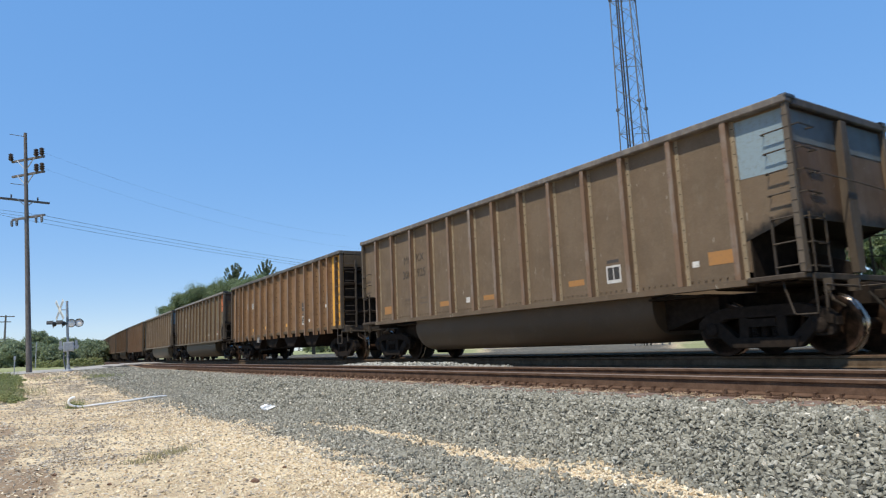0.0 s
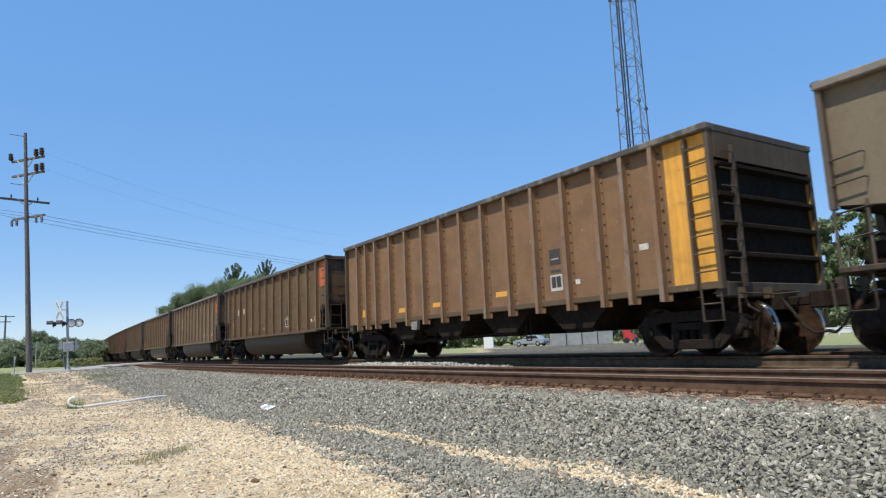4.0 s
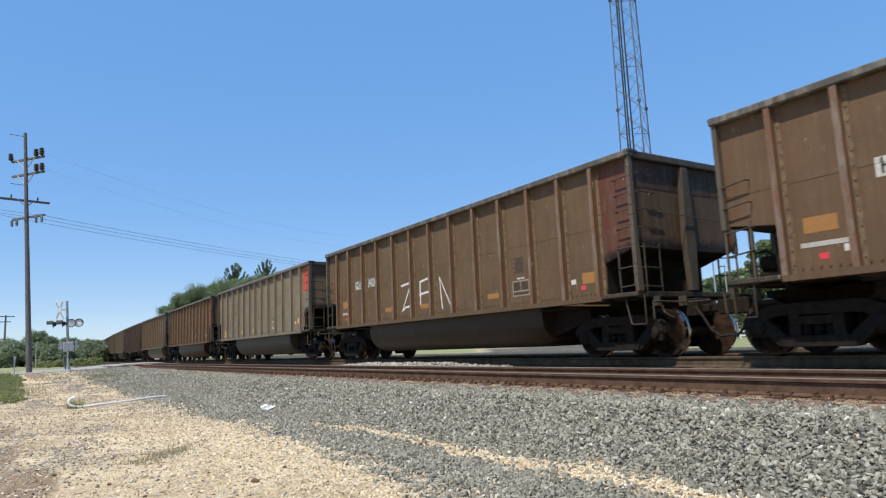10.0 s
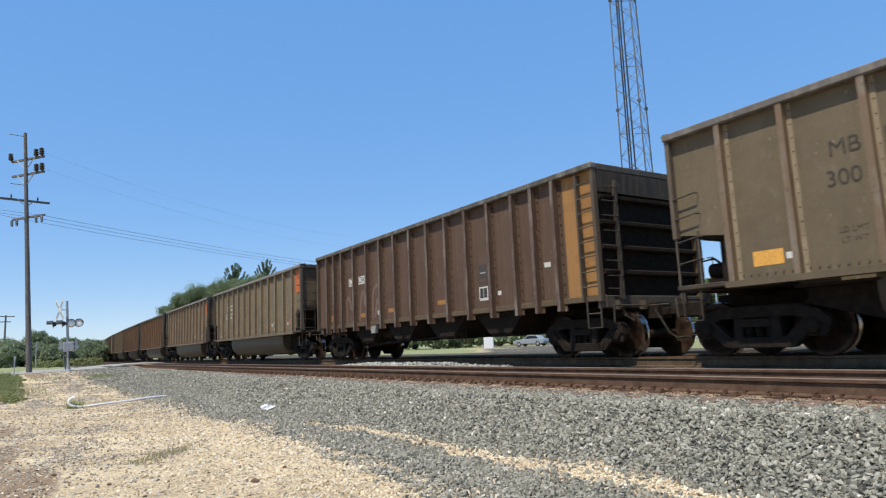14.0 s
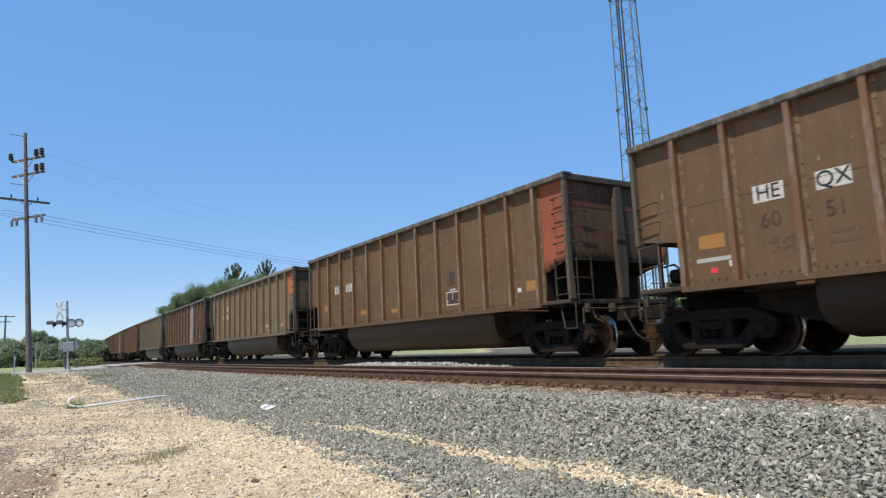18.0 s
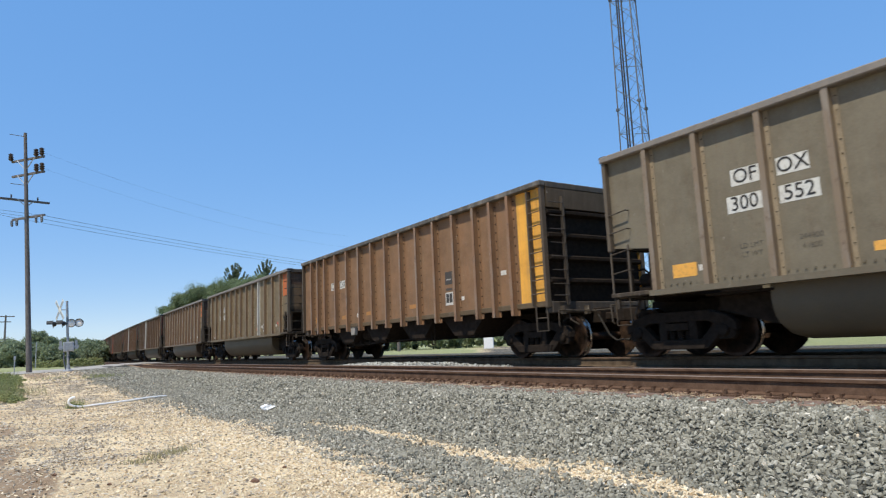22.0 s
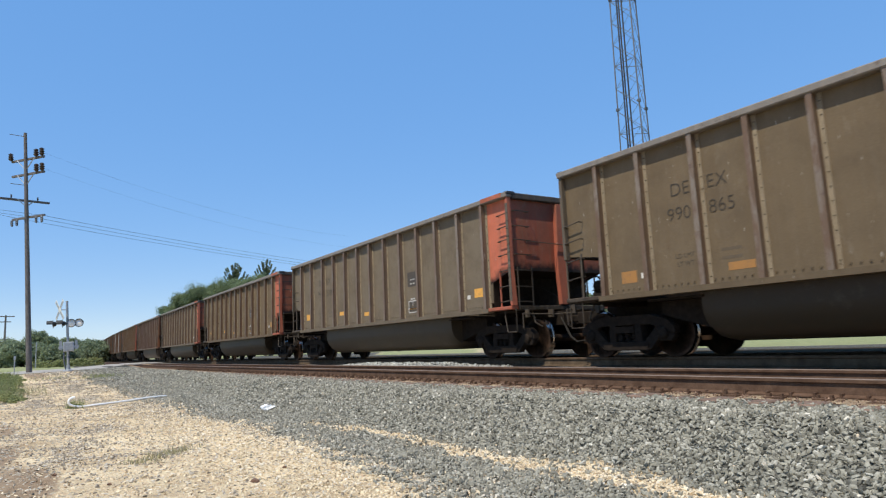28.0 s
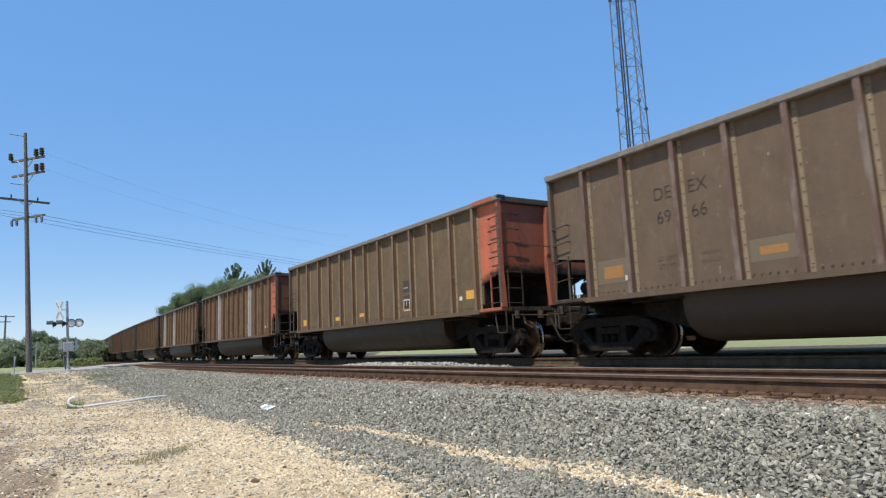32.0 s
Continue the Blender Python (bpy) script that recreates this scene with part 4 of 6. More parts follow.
    for x in (-3.6, -1.2, 1.2, 3.6):
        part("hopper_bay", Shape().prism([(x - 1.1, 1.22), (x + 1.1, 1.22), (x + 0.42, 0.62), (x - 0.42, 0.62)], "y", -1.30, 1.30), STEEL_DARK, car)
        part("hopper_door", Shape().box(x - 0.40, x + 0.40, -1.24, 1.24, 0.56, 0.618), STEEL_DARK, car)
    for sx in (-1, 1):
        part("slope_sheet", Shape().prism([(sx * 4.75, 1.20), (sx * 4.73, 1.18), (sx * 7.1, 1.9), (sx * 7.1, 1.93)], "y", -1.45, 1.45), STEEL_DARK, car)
    part("air_reservoir", Shape().lathe([(-0.5, 0.05), (-0.46, 0.2), (0.46, 0.2), (0.5, 0.05)], "x", 12, (-2.4, -0.9, 0.86)), STEEL_DARK, car)
    rig = Shape().box(-4.3, -1.4, -0.95, -0.88, 0.52, 0.60).lathe([(-0.3, 0.14), (0.3, 0.14)], "x", 12, (-3.3, -0.92, 0.60)).tube([(-4.4, -1.1, 0.62), (-3.4, -1.12, 0.50), (-1.2, -1.1, 0.56), (1.9, -1.08, 0.64)], 0.022, 5)
    rig.tube([(-3.9, -1.05, 1.1), (-3.95, -1.1, 0.46), (-3.5, -1.1, 0.46)], 0.03, 5).tube([(-2.2, -1.05, 1.1), (-2.25, -1.1, 0.48)], 0.035, 5).box(-1.75, -1.45, -1.2, -0.85, 0.52, 0.95)
    part("brake_rigging", rig, STEEL_DARK, car, "black brake rods and cylinder")
    rods = Shape()
    for x in (1.86, 2.02):
        rods.tube([(x, -1.2, 1.12), (x, -1.2, 0.42)], 0.016, 5)
    part("hanger_rod", rods.tube([(1.86, -1.2, 0.42), (2.02, -1.2, 0.42)], 0.016, 5), STEEL_DARK, car)
    part("outlet_box", Shape().prism([(-2.95, 1.14), (-2.55, 1.14), (-2.62, 0.86), (-2.88, 0.86)], "y", -1.50, -1.40), PAINT, car, "pale outlet box below the sill", (0.30, 0.29, 0.27))
    running_gear(car)
    return car


TEXT_CACHE = {}


def text_mesh(words, size, weight=0.012):
    key = (words, size, weight)
    if key in TEXT_CACHE:
        return TEXT_CACHE[key]
    cu = bpy.data.curves.new("lettering", "FONT")
    cu.body, cu.size, cu.align_x, cu.align_y = words, size, "CENTER", "CENTER"
    cu.offset = size * weight
    ob = bpy.data.objects.new("lettering", cu)
    me = bpy.data.meshes.new_from_object(ob)
    bpy.data.objects.remove(ob)
    bpy.data.curves.remove(cu)
    me.name = "lettering"
    me.materials.append(PAINT_FLAT)
    TEXT_CACHE[key] = me
    return me


def flat_paint():
    m = Mat("sign_paint", 0.65)
    info = m.node("ShaderNodeObjectInfo").outputs["Color"]
    at = m.coords(shift=True)
    wear = m.ramp(m.noise(14, 7, 0.75, at), [(0.50, grey(0)), (0.72, grey(0.6))])
    m.color(m.mix(wear, info, (0.115, 0.09, 0.062)))
    return m.mat


PAINT_FLAT = flat_paint()
SIDE_Y = -1.485
PATCH_CACHE = {}
TAG_X, TAG_Z = -1.83, 0.70


def patch(car, name, x, z, w, h, color, lift=0.003, label=""):
    """A painted or stuck rectangle on the near side."""
    key = (round(w, 3), round(h, 3), round(lift, 4))
    if key not in PATCH_CACHE:
        PATCH_CACHE[key] = Shape().box(-w / 2, w / 2, -lift, 0, -h / 2, h / 2).mesh("patch", PAINT_FLAT)
    ob = part(name, PATCH_CACHE[key], None, car, label, color)
    ob.matrix_basis = pose(x, SIDE_Y, z)
    return ob


def letters(car, words, x, z, size, color, lift=0.006, box=None, panel=(0.56, 0.55, 0.50), weight=0.0):
    if box:
        patch(car, "letter_panel", x, z, box[0], box[1], panel, 0.003, "white stencil panel")
    ob = part("lettering", text_mesh(words, size, weight), None, car, "", color)
    ob.matrix_basis = pose(x, SIDE_Y - lift, z, 90, 0, 0)
    return ob


def bay_x(i, ribs=RIBS):
    """Centre of the clear plate of bay i, counted from the trailing end."""
    edges = [0.0] + ribs + [2 * HALF]
    return -HALF + (edges[i - 1] + edges[i]) / 2 + 0.03


SPEED = (15.822102, 0.00634931, -0.000063006)


def gone(t):
    """Metres the train has run by t."""
    return SPEED[0] * t + SPEED[1] * t * t + SPEED[2] * t ** 3

# one row a car, in the order they pass: kind, body tone, corner scheme, corner colour, lettering, style
CARS = [
    ("tub", "taupe", "patch", "orange", None, "", ""),
    ("tub", "putty", "patch", "blue", ("MB KX", "300 925"), "faint", "orange"),
    ("stake", "tan", "full", "yellow", ("OF OX", "52 95"), "boxed_top", "yellow"),
    ("tub", "umber", "patch", "orange", ("FU RX", "962 189"), "boxed", "yellow dot"),
    ("tub", "dove", "patch", "sky", ("OF OX", "300 649"), "boxed", "yellow"),
    ("stake", "tan", "full", "yellow", None, "", "yellow"),
    ("tub", "brown", "patch", "orange", ("SP SX", "68 62"), "spread", "orange"),
    ("tub", "taupe", "patch", "orange", ("FU RX", "961 916"), "boxed", "orange dot"),
    ("tub", "umber", "patch", "orange", ("FU RX", "962 402"), "boxed", "orange dot"),
    ("tub", "putty", "patch", "blue", ("MB KX", "300 991"), "faint", "orange"),
    ("tub", "brown", "full", "red", ("HE QX", "61 03"), "spread", "orange"),
    ("tub", "brown", "full", "darkred", ("HE QX", "61 61"), "spread", "orange"),
    ("tub", "grey", "patch", "scarlet", ("ND YX", "966 366"), "faint", "yellow dot"),
    ("tub", "brown", "full", "red", ("SP SX", "65 25"), "spread", "yellow"),
    ("tub", "putty", "patch", "blue", ("MB KX", "300 941"), "faint", "yellow"),
    ("stake", "dark", "full", "amber", ("OF OX", ""), "boxed_top", "orange"),
    ("tub", "taupe", "patch", "orange", ("-- --", "--- ---"), "boxed", "orange dot"),
    ("tub", "taupe", "patch", "orange", ("FU RX", "962 464"), "boxed", "orange dot"),
    ("tub", "brown", "full", "darkred", ("HE QX", "60 51"), "spread", "orange"),
    ("tub", "brown", "full", "red", ("SP SX", "65 14"), "spread", "orange"),
    ("tub", "taupe", "patch", "orange", ("FU RX", "962 255"), "boxed", "orange dot"),
    ("tub", "rust", "full", "darkred", ("SP SX", "67 49"), "spread", "orange white10"),
    ("tub", "dove", "patch", "sky", ("OF OX", "300 552"), "boxed", "yellow"),
    ("stake", "tan", "full", "yellow", ("OF OX", "52 31"), "boxed_top", "orange"),
    ("tub", "taupe", "patch", "orange", ("FU RX", "962 244"), "boxed", "orange dot pale10"),
    ("tub", "taupe", "patch", "orange", ("FU RX", "962 269"), "boxed", "orange dot"),
    ("tub", "bronze", "full", "salmon", ("DE EX", "990 562"), "faint", "stripes white5"),
    ("tub", "bronze", "full", "salmon", None, "", "tagged white6"),
    ("tub", "olive", "full", "salmon", ("DE EX", "990 865"), "faint", "orange low"),
    ("tub", "taupe", "ends", "salmon", ("DE EX", "990 570"), "faint", "yellow"),
    ("tub", "olive", "ends", "salmon", ("DE EX", "990 826"), "faint", "yellow"),
    ("tub", "taupe", "ends", "salmon", ("DE EX", "990 385"), "faint", "orange notice"),
    ("tub", "umber", "ends", "amberred", ("DE EX", "69 66"), "faint", "orange faded"),
    ("tub", "olive", "ends", "salmon", None, "", "yellow"),
    ("tub", "brown", "full", "salmon", None, "", "orange white4 white10"),
    ("tub", "brown", "full", "red", None, "", "orange white6 white2"),
    ("tub", "brown", "full", "red", None, "", "orange"),
    ("tub", "rust", "full", "darkred", None, "", "orange"),
    ("tub", "brown", "full", "red", None, "", "orange"),
    ("tub", "taupe", "patch", "orange", None, "", "orange white6"),
    ("tub", "rust", "full", "darkred", None, "", "orange"),
    ("tub", "brown", "full", "red", None, "", "orange"),
    ("tub", "taupe", "patch", "orange", None, "", "orange"),
    ("tub", "rust", "full", "darkred", None, "", "orange"),
]
# how far each car stands off the even spacing, in metres
SLACK = {22: 0.04, 25: 0.10, 31: -0.08, 28: -0.22, 29: -0.22, 30: -0.08}
TRAIN = []


def ribbon(line, half, y):
    """A painted stroke through (x, z) points, mitred at its corners."""
    pts = [Vector(p) for p in line]
    left, right = [], []
    for i, p in enumerate(pts):
        a = (p - pts[i - 1]).normalized() if i else None
        b = (pts[i + 1] - p).normalized() if i + 1 < len(pts) else None
        d = ((a or b) + (b or a)).normalized()
        n = Vector((-d.y, d.x))
        k = half / max(0.45, abs(n.dot(Vector((-(b or a).y, (b or a).x)))))
        left.append((p.x + n.x * k, y, p.y + n.y * k))
        right.append((p.x - n.x * k, y, p.y - n.y * k))
    m = len(pts)
    return Shape().add(left + right, [(i, i + 1, m + i + 1, m + i) for i in range(m - 1)])


def rounded(line):
    """The same stroke with its corners cut round."""
    for _ in range(2):
        out = [line[0]]
        for (a, b), (c, d) in zip(line, line[1:]):
            out += [(a * 0.75 + c * 0.25, b * 0.75 + d * 0.25), (a * 0.25 + c * 0.75, b * 0.25 + d * 0.75)]
        line = out + [line[-1]]
    return line


def dress(car, k, spec):
    kind, tone, scheme, coat, marks, style, extra = spec
    ribs = STAKES if kind == "stake" else EVEN_RIBS if style == "spread" else RIBS

    def bay(i):
        return bay_x(i, ribs)
    r = random.Random(900 + k)
    body = tuple(c * r.uniform(0.95, 1.05) * w for c, w in zip(BODY[tone], (1.02, 0.985, 0.96)))
    coat_c = COAT[coat]
    white = [int(w.strip("whitepale")) for w in extra.split() if w[:5] in ("white", "pale1")]
    if marks and marks[0] == "SP SX":
        for ob in [o for o in car.children if o.name.split(".")[0] == "grab_iron" and o.data.vertices[0].co.z > 2.2]:
            bpy.data.objects.remove(ob)
    for ob in car.children:
        base = ob.name.split(".")[0]
        if base == "top_chord":
            ob.color = (0.115, 0.098, 0.082, 1) if tone in ("putty", "grey") else (0.175, 0.152, 0.128, 1) if tone in ( "taupe", "dove", "olive", "umber") else (0.070, 0.062, 0.048, 1)
        # end sheets: rusty tint, darkened in colour for their shaded face
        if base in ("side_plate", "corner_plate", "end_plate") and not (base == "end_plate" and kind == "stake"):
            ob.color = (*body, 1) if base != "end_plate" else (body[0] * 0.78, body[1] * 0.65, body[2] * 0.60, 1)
        if base == "rib":
            near = ob.matrix_basis.to_3x3()[0][0] > 0
            i = 1 + min(range(len(ribs)), key=lambda q: abs(ribs[q] - HALF - ob.matrix_basis.translation.x))
            ob.color = (body[0] * 1.10 + 0.010, body[1] * 0.96 + 0.003, body[2] * 0.90, 1)
            if marks and marks[0] == "DE EX":
                ob.color = (body[0] * 0.92, body[1] * 0.78, body[2] * 0.82, 1)
            if kind == "stake":
                ob.color = (*(c * 0.95 for c in body), 1)
            if near and i in white:
                ob.color = (0.55, 0.54, 0.50, 1)
                ob["label"] = "bare white replacement rib"
        if base == "side_sill" and kind == "tub":
            ob.color = (*(c * 0.85 for c in body), 1)
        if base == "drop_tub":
            # shade below the sill is put into the tub's colour, with some grime
            tub_shade = 0.36 if tone == "grey" else 0.44 if marks and marks[0] == "DE EX" and tone in ("taupe", "umber") else 0.62 if tone in ("taupe", "dove", "umber") else 0.54 if tone == "putty" else 0.45 if marks and marks[0] == "SP SX" else 0.26
            ob.color = (*(c * tub_shade * w for c, w in zip(body, (1.0, 0.92, 0.84))), 1)
        if scheme in ("full", "ends"):
            if base == "corner_plate":
                ob.color = (*coat_c, 1)
            # coated ends get a weaker coat colour for the same shade
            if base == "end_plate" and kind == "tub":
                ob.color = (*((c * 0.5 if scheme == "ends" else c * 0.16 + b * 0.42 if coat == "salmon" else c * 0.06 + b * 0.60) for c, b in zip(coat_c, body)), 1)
            if base == "corner_post" and scheme == "ends" and ob.data.vertices[0].co.x > 0:
                ob.color = (*(c * 0.8 for c in coat_c), 1)
            if base == "platform_edge" and scheme == "ends" and ob.data.vertices[0].co.x > 0:
                ob.color = (*(c * 0.7 for c in coat_c), 1)
            if base == "end_top_sheet":
                ob.color = (0.085, 0.058, 0.032, 1) if coat == "yellow" else (0.036, 0.026, 0.019, 1)
            if base in ("end_post", "side_ladder") and scheme == "ends":
                ob.color = (*(c * 0.7 for c in coat_c), 1)
    if scheme == "patch":
        patch(car, "colour_patch", HALF - 0.52, 3.26, 0.82, 0.94, coat_c, 0.003, "bright unweathered corner patch")
        band = coat_c if coat in ("sky", "blue") else (0.10, 0.035, 0.02)
        low, keep = (2.86, 0.62) if coat == "sky" else (3.22, 0.45)
        part("end_band", Shape().box(HALF - 0.10, HALF - 0.094, -1.46, 1.46, low, 3.72), PAINT, car, "", tuple(c * keep + b * 0.2 for c, b in zip(band, body)))
        if coat not in ("sky", "blue"):
            part("end_label", Shape().box(HALF - 0.094, HALF - 0.088, 0.55, 0.95, 3.22, 3.52), PAINT_FLAT, car, "faded notice", (0.12, 0.10, 0.075))
    if scheme == "full" and kind == "tub":
        part("end_band", Shape().box(HALF - 0.10, HALF - 0.094, -1.46, 1.46, 3.20, 3.72), PAINT, car, "", tuple(c * 0.30 + b * 0.12 for c, b in zip(coat_c, body)))
    if scheme == "ends":
        part("chord_overpaint", Shape().box(HALF - 1.0, HALF - 0.18, -1.645, -1.47, 3.79, 3.889), PAINT, car, "", tuple(c * 0.8 for c in coat_c))
    if "yellow" in extra or "orange" in extra:
        mark = COAT["yellow" if "yellow" in extra else "orange" if "dot" in extra else "honey"]
        fade = 0.9 if "yellow" in extra else 0.38 if "dot" in extra else 0.4 if tone == "rust" else 0.62
        tint = tuple(m * fade + b * (1 - fade) for m, b in zip(mark, body))
        twin = bool(marks) and marks[0] == "SP SX" and ("yellow" in extra or tone == "rust")
        high = 1.90 if style == "spread" and (twin or marks[0] in ("HE QX", "SP SX")) else 1.66 if marks and marks[0] == "DE EX" else 1.50
        spots = [(13, 0.16, 1.62, 0.46, 0.22), (10, 0.0, 1.52, 0.44, 0.12), (7, 0.0, 1.50, 0.42, 0.12), (5, 0.0, max(1.48, high - 0.02) if style != "spread" else 1.55, 0.44, 0.13), (2, 0.0, high, 0.48, 0.13 if twin else 0.23)]
        if "low" in extra.split():
            spots[3], spots[4] = (4, 0.1, 1.46, 0.46, 0.13), (2, 0.0, 1.50, 0.36, 0.22)
        if twin:
            spots += [(2, 0.02, 1.58, 0.48, 0.14), (13, 0.16, 1.90, 0.44, 0.12)]
        for i, dx, z, w, h in spots:
            if kind == "stake" and i == 13:
                continue
            patch(car, "reflector", bay(i) + dx, z + r.uniform(-0.02, 0.02), w, h, tint)
            if "faded" in extra:
                patch(car, "cleaned_area", bay(i) + dx, z, w + 0.34, h + 0.22, (0.155, 0.122, 0.078), 0.0015)
    x = bay(12) if kind == "stake" else bay(11) + 0.1 if style == "boxed" else bay(11) if (style == "faint" and tone == "putty") or (marks and marks[0] == "HE QX") else bay(10)
    if (marks or extra) and k < 35:
        deex = bool(marks) and marks[0] == "DE EX"
        zs = 1.53 if style == "boxed" or deex else 1.60
        if style == "boxed":
            patch(car, "sill_label", x - 0.36, zs + 0.06, 0.22, 0.12, (0.46, 0.44, 0.39))
        wide = style == "spread" or deex
        w, h = (0.50, 0.35) if deex else (0.60, 0.36) if wide else (0.36, 0.34)
        pale = (0.30, 0.245, 0.17) if marks and marks[0] == "HE QX" else (0.54, 0.52, 0.48)
        patch(car, "stencil_frame", x, zs, w, h, pale)
        cell = w / 2 - 0.045
        for dx in (-w / 4 + 0.01, w / 4 - 0.01) if wide else (-0.078, 0.078):
            patch(car, "stencil_field", x + dx, zs + (0.05 if wide else 0.015), cell if wide else 0.135, 0.20 if wide else 0.24, tuple(b * 0.42 for b in body) if wide else (0.03, 0.028, 0.025), 0.005)
        if wide:
            patch(car, "stencil_field", x, zs - 0.115, w - 0.065, 0.07, tuple(b * 0.42 for b in body), 0.005)
            for dx in (-0.06, 0.08):
                patch(car, "notice_line", x + dx, zs + 0.225, 0.11, 0.04, (0.50, 0.48, 0.44), 0.006)
        if deex:
            patch(car, "notice_panel", x, zs + 0.80, 0.52, 0.42, (0.055, 0.045, 0.036), 0.004, "dark notice panel")
            for dx in (-0.07, 0.08):
                for dz in (0.79, 0.67):
                    patch(car, "notice_line", x + dx, zs + dz, 0.10, 0.035, (0.42, 0.40, 0.36), 0.006)
        elif wide:
            patch(car, "notice_panel", x - 0.05, zs + 0.53, 0.36, 0.36, tuple(b * 0.48 for b in body), 0.004, "dark notice panel")
            for q in range(3):
                patch(car, "notice_line", x - 0.19, zs + 0.43 + 0.10 * q, 0.05, 0.04, (0.16, 0.13, 0.10), 0.006)
        else:
            patch(car, "stencil_field", x, zs + 0.25, 0.3, 0.06, (0.05, 0.042, 0.035), 0.004)
        if kind == "stake":
            patch(car, "notice_panel", bay(15) - 0.1, 2.02, 0.20, 0.11, (0.55, 0.53, 0.48), 0.004, "small white notice")
        if (style in ("faint", "") and tone in ("olive", "rust", "brown", "bronze") and not deex) or kind == "stake":
            patch(car, "notice_panel", x, 2.15, 0.34, 0.34, (0.045, 0.040, 0.035), 0.004, "dark notice panel")
            patch(car, "notice_line", x, 2.11, 0.22, 0.03, (0.35, 0.34, 0.31), 0.006)
        if "dot" not in extra and not wide and marks and marks[0] != "DE EX":
            patch(car, "placard", bay(6) + 0.1, 1.50, 0.16, 0.13, (0.58, 0.56, 0.52))
        patch(car, "tag_plate", bay(13) - 0.32, 1.56, 0.13, 0.10, (0.6, 0.58, 0.54))
        patch(car, "tag_plate", bay(2) + 0.34, 1.50, 0.12, 0.10, (0.6, 0.58, 0.54))
        # small data lines, too worn to read
        dull = tuple(b * 0.42 for b in body)
        for line, words in enumerate(("LD LMT", "LT WT")):
            letters(car, words, bay(3) + 0.16, 1.74 - 0.14 * line, 0.115, dull, 0.004)
            if k == 22:
                letters(car, ("244900", "41800")[line], bay(4), 1.74 - 0.14 * line, 0.115, dull, 0.004)
                continue
            patch(car, "data_line", bay(4) - 0.05, 1.74 - 0.14 * line, 0.36, 0.05, tuple(b * 0.72 for b in body), 0.0025)
    if "notice" in extra:
        patch(car, "notice_panel", bay(3) + 0.2, 1.70, 0.34, 0.20, (0.50, 0.48, 0.44), 0.004, "small white notice")
    if "dot" in extra:
        patch(car, "red_light_tag", bay(2) + 0.33, 1.66, 0.15, 0.12, (0.66, 0.04, 0.06), 0.004, "bright red tag")
        patch(car, "notice_panel", bay(2) + 0.34, 1.47, 0.20, 0.14, tuple(b * 0.6 for b in body), 0.003)
        patch(car, "red_light_tag", bay(13) - 0.14, 1.66, 0.09, 0.08, (0.66, 0.04, 0.06), 0.004, "bright red tag")
        patch(car, "sill_label", bay(2) + 0.05, 1.345, 0.72, 0.07, (0.50, 0.48, 0.44), 0.006)
    if marks and marks[0] == "HE QX":
        patch(car, "sill_label", bay(2) + 0.02, 1.60, 0.66, 0.07, (0.42, 0.40, 0.36), 0.004)
        for i, dx in ((2, 0.0), (13, -0.05)):
            patch(car, "red_light_tag", bay(i) + dx, 1.42, 0.13, 0.09, (0.66, 0.04, 0.06), 0.004, "bright red tag")
    if marks:
        ink = (0.018, 0.017, 0.016) if style != "faint" else tuple(b * 0.28 for b in body)
        top, low = (m.split() for m in marks)
        rib3 = -HALF + (ribs[3] if kind == "stake" else ribs[2])
        drop = 0.43 if style == "spread" else 0.27 if kind == "stake" else 0.08 if style == "boxed" else 0.03
        for i, a in enumerate(top):
            for word, z, boxed in ((a, 2.93, style != "faint"), (low[i] if i < len(low) else "", 2.50, style == "boxed")):
                if not word:
                    continue
                w = 0.30 if style == "faint" else 0.28
                wide = {2: 0.49, 3: 0.60}.get(len(word), 0.21 * len(word))
                x = bay(3 + i) + 0.02 - 0.10 * i if style == "spread" else (rib3 - 0.12 - wide / 2 if i == 0 else rib3 + (0.11 if style == "faint" else 0.15) + wide / 2)
                col = ink if boxed or style == "faint" else tuple(b * 0.45 for b in body)
                if word[0] == "-":
                    patch(car, "letter_panel", x, z - drop, wide, 0.27, (0.56, 0.55, 0.50), 0.003, "white stencil panel")
                    patch(car, "lettering_bar", x, z - drop, wide * 0.72, 0.13, (0.06, 0.055, 0.05), 0.006)
                    continue
                letters(car, word, x, z - drop, 0.32 if boxed else 0.33, col, 0.006, (wide, 0.27) if boxed else None, (0.52, 0.50, 0.45) if style == "spread" else (0.56, 0.55, 0.50), -0.012 if style == "faint" and top[0] == "DE" else 0.006 if boxed else 0.0)
    if k == 11:
        strokes = [(6, [(-0.25, 2.18), (0.37, 2.25), (-0.19, 1.45), (-0.02, 1.53), (0.48, 1.57)]), (7, [(-0.20, 1.54), (-0.19, 2.20), (0.43, 2.28), (0.50, 1.52)]), (7, [(-0.26, 1.84), (0.45, 1.90)]), (8, [(-0.13, 1.35), (-0.22, 2.22), (0.28, 1.42), (0.40, 2.40)])]
        for i, line in strokes:
            part("spray_stroke", ribbon([(bay(i) + a, z) for a, z in line], 0.030, SIDE_Y - 0.005), PAINT_FLAT, car, "sprayed white graffiti stroke", (0.66, 0.65, 0.61))
